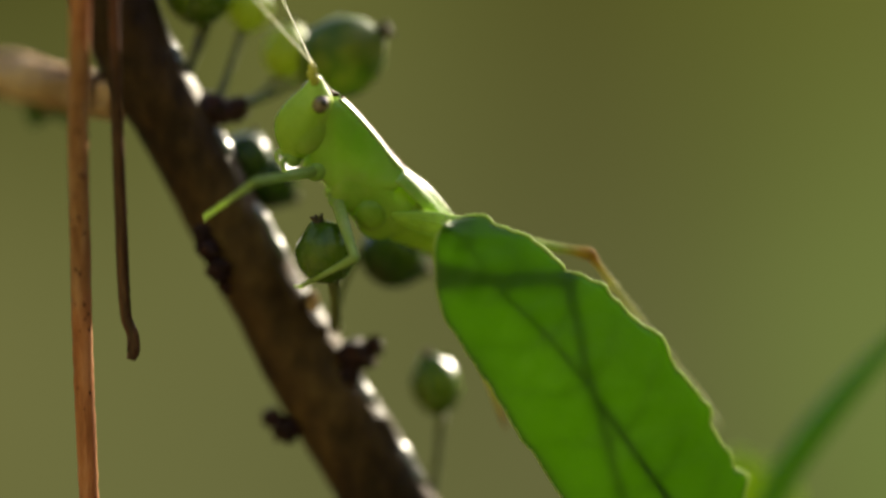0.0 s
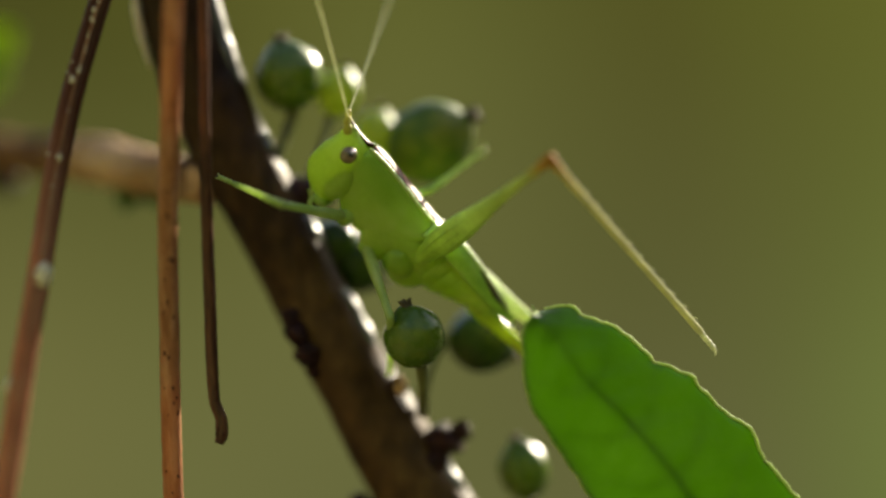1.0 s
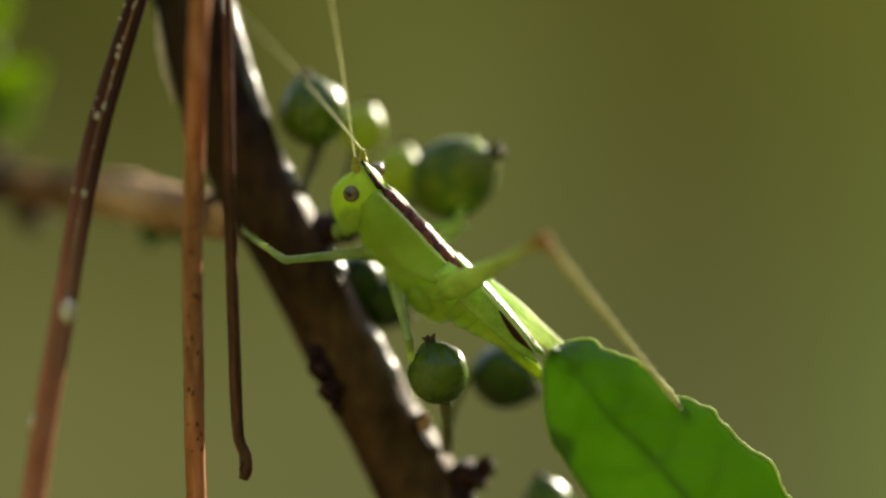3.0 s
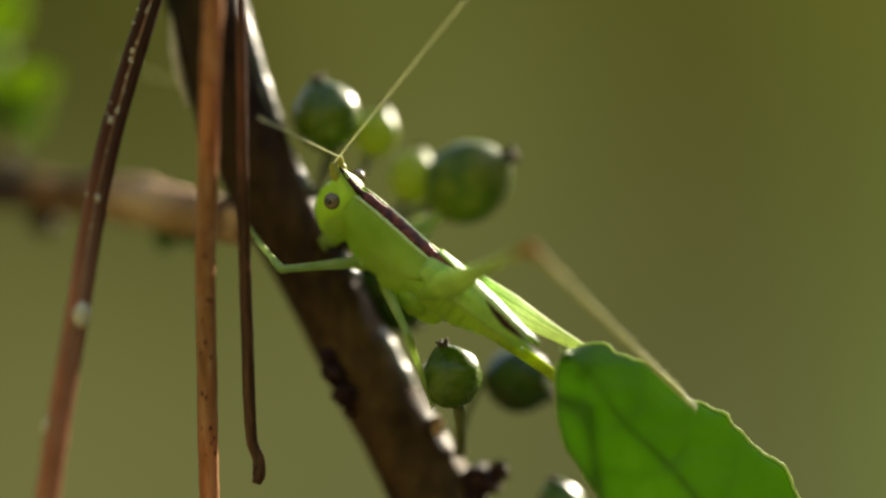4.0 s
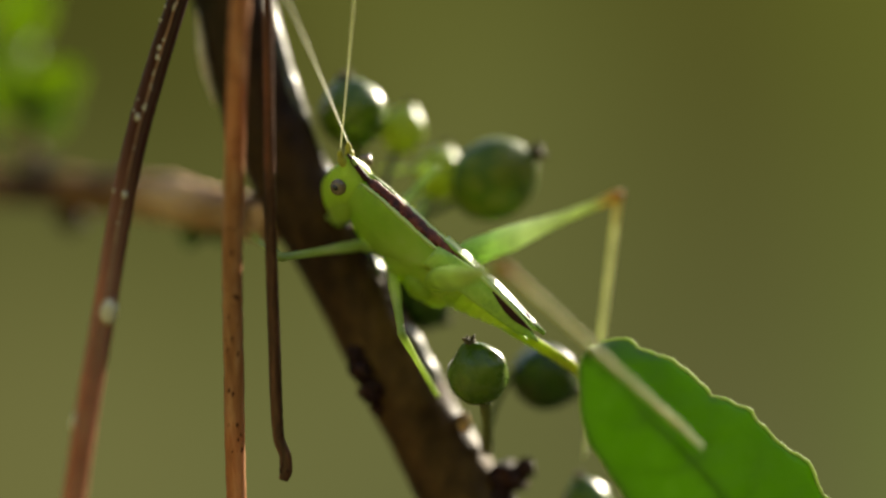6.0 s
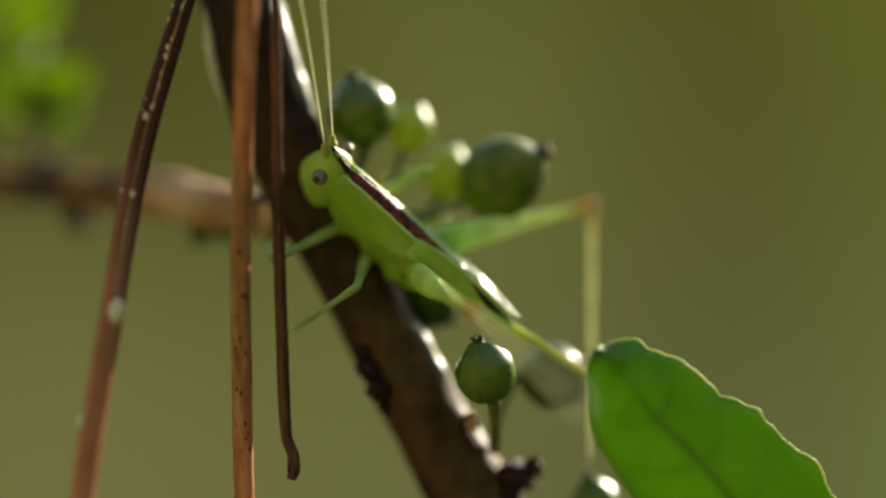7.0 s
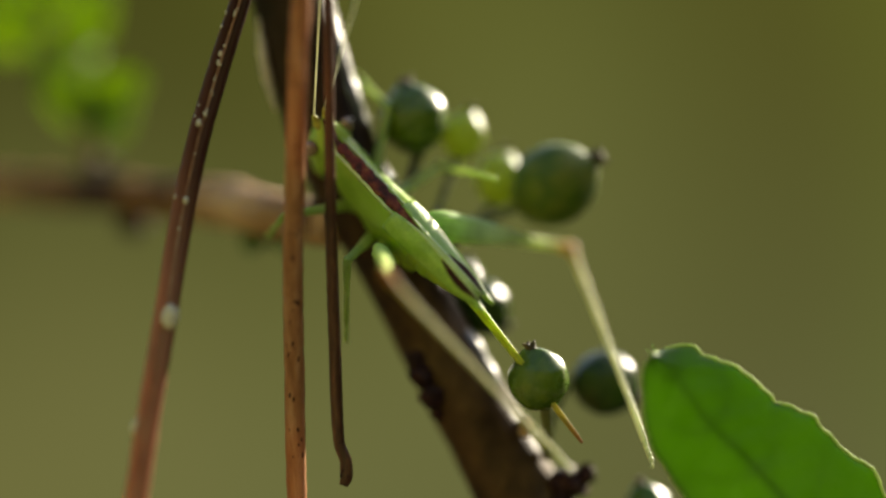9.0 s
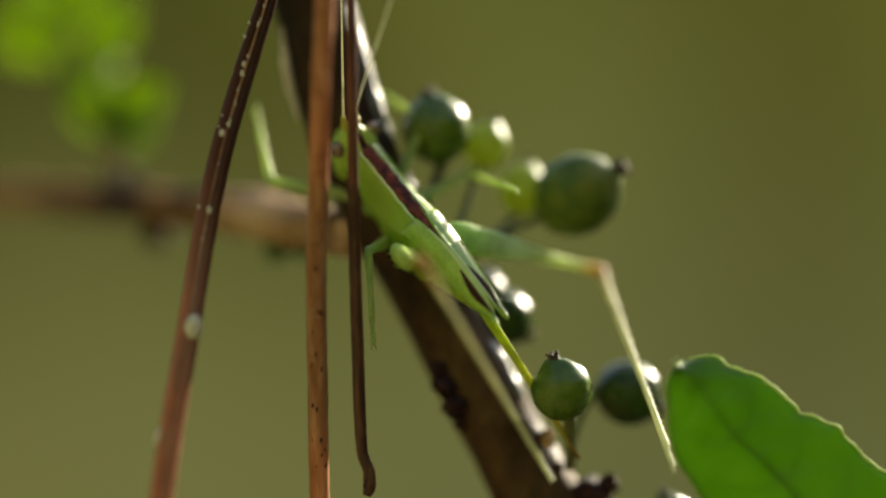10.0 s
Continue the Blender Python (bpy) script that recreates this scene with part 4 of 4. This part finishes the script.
# seconds; the knee's u, v and the foot's; for the ovipositor the point to which it aims, with its depth
STEPS = {
    "NH": [
        (0, 1318, 674, 1548, 1004), (0.1, 1295, 600, 1555, 940), (0.2, 1232, 531, 1520, 883), (0.3, 1175, 425, 1480, 760),
        (0.4, 1142, 362, 1462, 700), (0.5, 1123, 327, 1444, 666), (1, 1065, 356, 1379, 704), (1.5, 1035, 384, 1357, 721),
        (2, 1032, 404, 1354, 736), (2.7, 1009, 413, 1304, 766), (3.8, 1031, 493, 1271, 758), (4.0, 968, 438, 1281, 738),
        (4.2, 904, 388, 1264, 688), (4.4, 885, 384, 1215, 699), (4.7, 872, 394, 1216, 712), (5, 892, 420, 1234, 775),
        (5.2, 940, 496, 1236, 782), (5.5, 930, 481, 1246, 788), (5.7, 890, 458, 1214, 757), (6.4, 865, 520, 1079, 710), (6.8, 845, 542, 1010, 702), (7.0, 806, 558, 990, 712), (7.2, 796, 550, 976, 705),
        (7.5, 760, 516, 900, 650), (7.8, 719, 500, 890, 645), (8.2, 679, 526, 890, 690), (8.5, 638, 527, 929, 752),
        (8.7, 584, 508, 906, 796), (9, 561, 482, 897, 834), (9.5, 571, 466, 845, 835), (10, 583, 438, 821, 838),
    ],
    "FH": [
        (0, 1263, 819, 1433, 1119), (1, 1197, 759, 1297, 1019), (2.7, 1189, 728, 1239, 968), (3.8, 1206, 728, 1226, 998),
        (4.2, 1214, 638, 1204, 958), (4.4, 1190, 524, 1183, 879), (4.5, 1175, 461, 1167, 859), (4.7, 1104, 334, 1147, 759),
        (5, 1108, 335, 1122, 770), (5.5, 1107, 352, 1053, 742), (5.7, 1100, 345, 1038, 743), (6.8, 1037, 362, 1017, 755),
        (7.2, 1010, 371, 1015, 755), (7.5, 988, 376, 1015, 754), (7.8, 971, 388, 1019, 762), (8.2, 941, 404, 1016, 759),
        (8.5, 919, 412, 1019, 762), (8.7, 901, 421, 1018, 766), (9, 892, 434, 1017, 772), (9.5, 893, 451, 1019, 785),
        (10, 904, 456, 1023, 788),
    ],
    "NF": [
        (0, 708, 539, 613, 604), (0.2, 672, 486, 582, 474), (0.4, 647, 477, 552, 470), (1, 597, 431, 482, 381), (1.5, 569, 439, 469, 404),
        (2.7, 567, 460, 484, 413), (3.8, 536, 476, 466, 406), (4.5, 527, 469, 492, 399), (5, 525, 470, 495, 402), (5.7, 488, 458, 428, 413),
        (6.8, 478, 463, 435, 430), (7.2, 436, 462, 428, 420), (7.5, 415, 459, 400, 419), (7.8, 416, 448, 391, 422),
        (8.2, 411, 404, 386, 439), (9, 387, 374, 347, 414), (9.5, 344, 350, 324, 305), (9.8, 330, 304, 296, 200), (10, 313, 294, 286, 166),
    ],
    "NM": [
        (0, 880, 672, 782, 728), (0.5, 812, 592, 775, 700), (1, 787, 629, 787, 734), (2.7, 781, 613, 791, 708), (3.8, 758, 588, 796, 713),
        (4.5, 734, 594, 802, 744), (5, 722, 595, 798, 745), (5.7, 710, 603, 800, 745), (6.3, 670, 574, 680, 644), (6.8, 605, 518, 505, 580), (7.0, 602, 512, 488, 592),
        (7.2, 578, 507, 488, 595), (7.5, 550, 486, 492, 596), (7.8, 525, 527, 491, 590), (8.2, 516, 484, 489, 597),
        (8.5, 509, 497, 489, 599), (9, 492, 455, 489, 599), (9.5, 494, 428, 492, 600), (10, 488, 420, 497, 600),
    ],
    "FF": [
        (0, 850, 550, 835, 500), (0.6, 780, 470, 775, 400), (1, 890, 400, 955, 335), (1.5, 899, 409, 909, 234), (2.7, 881, 400, 907, 223), (3.8, 806, 398, 926, 238),
        (4.0, 801, 388, 901, 228), (4.2, 766, 283, 779, 163), (4.4, 770, 299, 695, 291), (5, 768, 302, 672, 296), (5.7, 758, 303, 668, 303),
        (6.8, 741, 303, 663, 307), (7.2, 736, 295, 656, 330), (7.5, 702, 276, 650, 314), (7.8, 699, 270, 641, 302),
        (8.2, 673, 284, 611, 299), (8.5, 599, 157, 519, 107), (9, 569, 156, 505, 124), (10, 606, 148, 504, 136),
    ],
    "FM": [
        (0, 905, 590, 880, 540), (1, 810, 480, 800, 430), (1.5, 860, 425, 840, 440), (2.7, 879, 403, 839, 428), (3.8, 826, 418, 796, 378), (4.2, 764, 368, 724, 398),
        (4.5, 747, 359, 692, 389), (5.7, 733, 348, 678, 403), (6.8, 753, 390, 693, 405), (7.2, 756, 385, 696, 345),
        (7.5, 680, 339, 732, 330), (7.8, 676, 337, 739, 326), (8.2, 666, 324, 731, 317), (8.5, 659, 305, 749, 311), (9, 655, 288, 755, 310),
        (9.5, 672, 289, 759, 309), (10, 666, 283, 752, 313),
    ],
    "OV": [
        (0, 1158, 1004, 8), (0.3, 1180, 890, 8), (0.6, 1192, 828, 8), (2, 1184, 839, 8), (4, 1191, 798, 9), (5.5, 1161, 767, 9), (7, 1095, 727, 8), (8, 1053, 722, 8),
        (8.5, 1029, 712, 7), (8.65, 985, 745, 1), (8.8, 941, 771, 0), (9.2, 896, 791, 4), (10, 862, 790, 5),
    ],
    "A1": [
        (0, 663, 189), (0.5, 761, 54), (1, 645, 59), (1.5, 714, 49), (2.5, 631, 70), (3.8, 736, 178), (4.2, 814, -2), (4.4, 715, 99),
        (4.5, 637, -11), (4.6, 631, -1), (5.0, 628, 0), (5.5, 631, 2), (6.8, 518, 5), (7.8, 421, 62), (8.2, 531, 119), (8.7, 456, 56),
        (9.5, 429, -35), (10, 436, -74),
    ],
    "A2": [
        (0, 723, 179), (0.5, 821, 94), (1, 752, 149), (1.5, 939, 234), (2.5, 661, 130), (3.8, 536, 278), (4.2, 444, 138), (4.6, 429, 109),
        (5.5, 501, 132), (6.8, 543, 5), (7.8, 471, 92), (8.2, 581, 109), (8.7, 516, 56), (9.5, 494, -55), (10, 536, -54),
    ],
}
# on which side of its hip the knee lies in depth, and of its knee the foot: -1 toward the viewer
SIDES = {
    "NH": [(0, 1, 1), (0.3, -1, 1), (5.7, -1, 1), (6.5, -1, -1), (8.3, -1, -1), (8.7, -1, 1), (10, -1, 1)], "FH": [(0, 1, 1), (10, 1, -1)], "NF": [(0, -1, 1), (10, -1, 1)],
    "NM": [(0, -1, 1), (10, -1, 1)], "FF": [(0, 1, 1), (10, 1, 1)], "FM": [(0, 1, 1), (6, 1, 1), (7.5, 1, -1), (10, 1, -1)],
}
# the hips that swing on their coxae: seconds, x, y, z
HIP = {
    "NH": [(0.0, 85, -40, -14), (0.3, 62, -40, -8), (8.2, 56, -40, -8), (9.0, 44, -52, -36), (10.0, 34, -52, -44)],
    "NF": [(0.0, -80, -26, -74), (9.0, -80, -26, -74), (10.0, -108, -26, -70)],
    "FM": [(0.0, -10, 28, -80), (8.0, -10, 28, -80), (9.0, -40, 30, -70), (10.0, -46, 30, -70)],
}
EYE_POINT = at(-174, -50, 28)


def body_pose(t):
    u, v, d, slope, turn, lean = glide(CLIMB, t)
    rot = pose(0, 0, 0, 0, slope, 0) @ pose(0, 0, 0, 0, 0, turn) @ pose(0, 0, 0, lean, 0, 0)
    return Matrix.Translation(P(u, v, d) - rot @ EYE_POINT) @ rot


def reach(start, u, v, length, sign):
    """The point over (u, v) at that length from start, before or behind it."""
    d0 = start.y * 1000 / DEEP
    flat = P(u, v, d0) - start
    gap = length * length - flat.length_squared
    off = sign * math.sqrt(max(gap, 0.0))
    q = P(u, v, d0 + off * 1000 / DEEP) - start
    return start + q.normalized() * length


def aim(start, end, up):
    """The pose at start whose x points to end, z as near to up as can be."""
    x = (end - start).normalized()
    z = (up - x * up.dot(x)).normalized()
    y = z.cross(x)
    m = Matrix((x, y, z)).transposed().to_4x4()
    m.translation = start
    return m


# the near leaf is nudged: seconds, u and v
NUDGE = [(0.0, 14, -2), (0.5, 14, 8), (1.0, 13, 9), (2.0, 8, 7), (2.7, 6, 4), (4.0, 5, 4), (4.6, 0, 0), (5.5, 0, 1), (7.0, 0, 4), (8.0, 3, 8), (8.6, 4, 3), (10.0, 6, 4)]


def motions():
    home = near_leaf.location.copy()
    rows = []
    for t in steps:
        u, v = glide(NUDGE, t)
        rows.append((t, Matrix.Translation(home + Vector((u * K, 0, -v * K)))))
    walk(near_leaf, rows)
    walk(katydid, [(t, body_pose(t)) for t in steps])
    for key, (hip, lf, lt, hind) in LEGS.items():
        rows_f, rows_t = [], []
        for t in steps:
            m = body_pose(t)
            inv = m.inverted()
            ku, kv, fu, fv = glide(STEPS[key], t)
            sk, sf = glide(SIDES[key], t)
            a = m @ at(*(glide(HIP[key], t) if key in HIP else hip))
            k = reach(a, ku, kv, lf * K, sk)
            f = reach(k, fu, fv, (lt + (40 if not hind else 44)) * K, sf)
            up = m.to_3x3() @ Vector((0, 0, 1))
            bend = (k - (a + f) / 2).normalized() * 0.85 + up * 0.15
            if key == "FH":
                bend.y *= 0.3
            rows_f.append((t, inv @ aim(a, k, bend)))
            rows_t.append((t, inv @ aim(k, f, bend)))
        walk(BITS[key][0], rows_f)
        walk(BITS[key][1], rows_t)
    rows = []
    for t in steps:
        m = body_pose(t)
        base = m @ at(212, 0, -7)
        rows.append((t, m.inverted() @ aim(base, P(*glide(STEPS["OV"], t)), m.to_3x3() @ Vector((0, 0, 1)))))
    walk(BITS["OV"], rows)
    walk(BITS["HEAD"], [(t, head_pose(t)) for t in steps])
    for key, s in (("A1", -1), ("A2", 1)):
        rows = []
        for t in steps:
            m = body_pose(t)
            base = m @ head_pose(t) @ at(-211, 12 * s, 73)
            u, v = glide(STEPS[key], t)
            end = reach(base, u, v, 560 * K, -0.12 if s < 0 else 0.25)
            rows.append((t, m.inverted() @ aim(base, end, m.to_3x3() @ Vector((0.2, 0, 1)))))
        walk(BITS[key], rows)


motions()
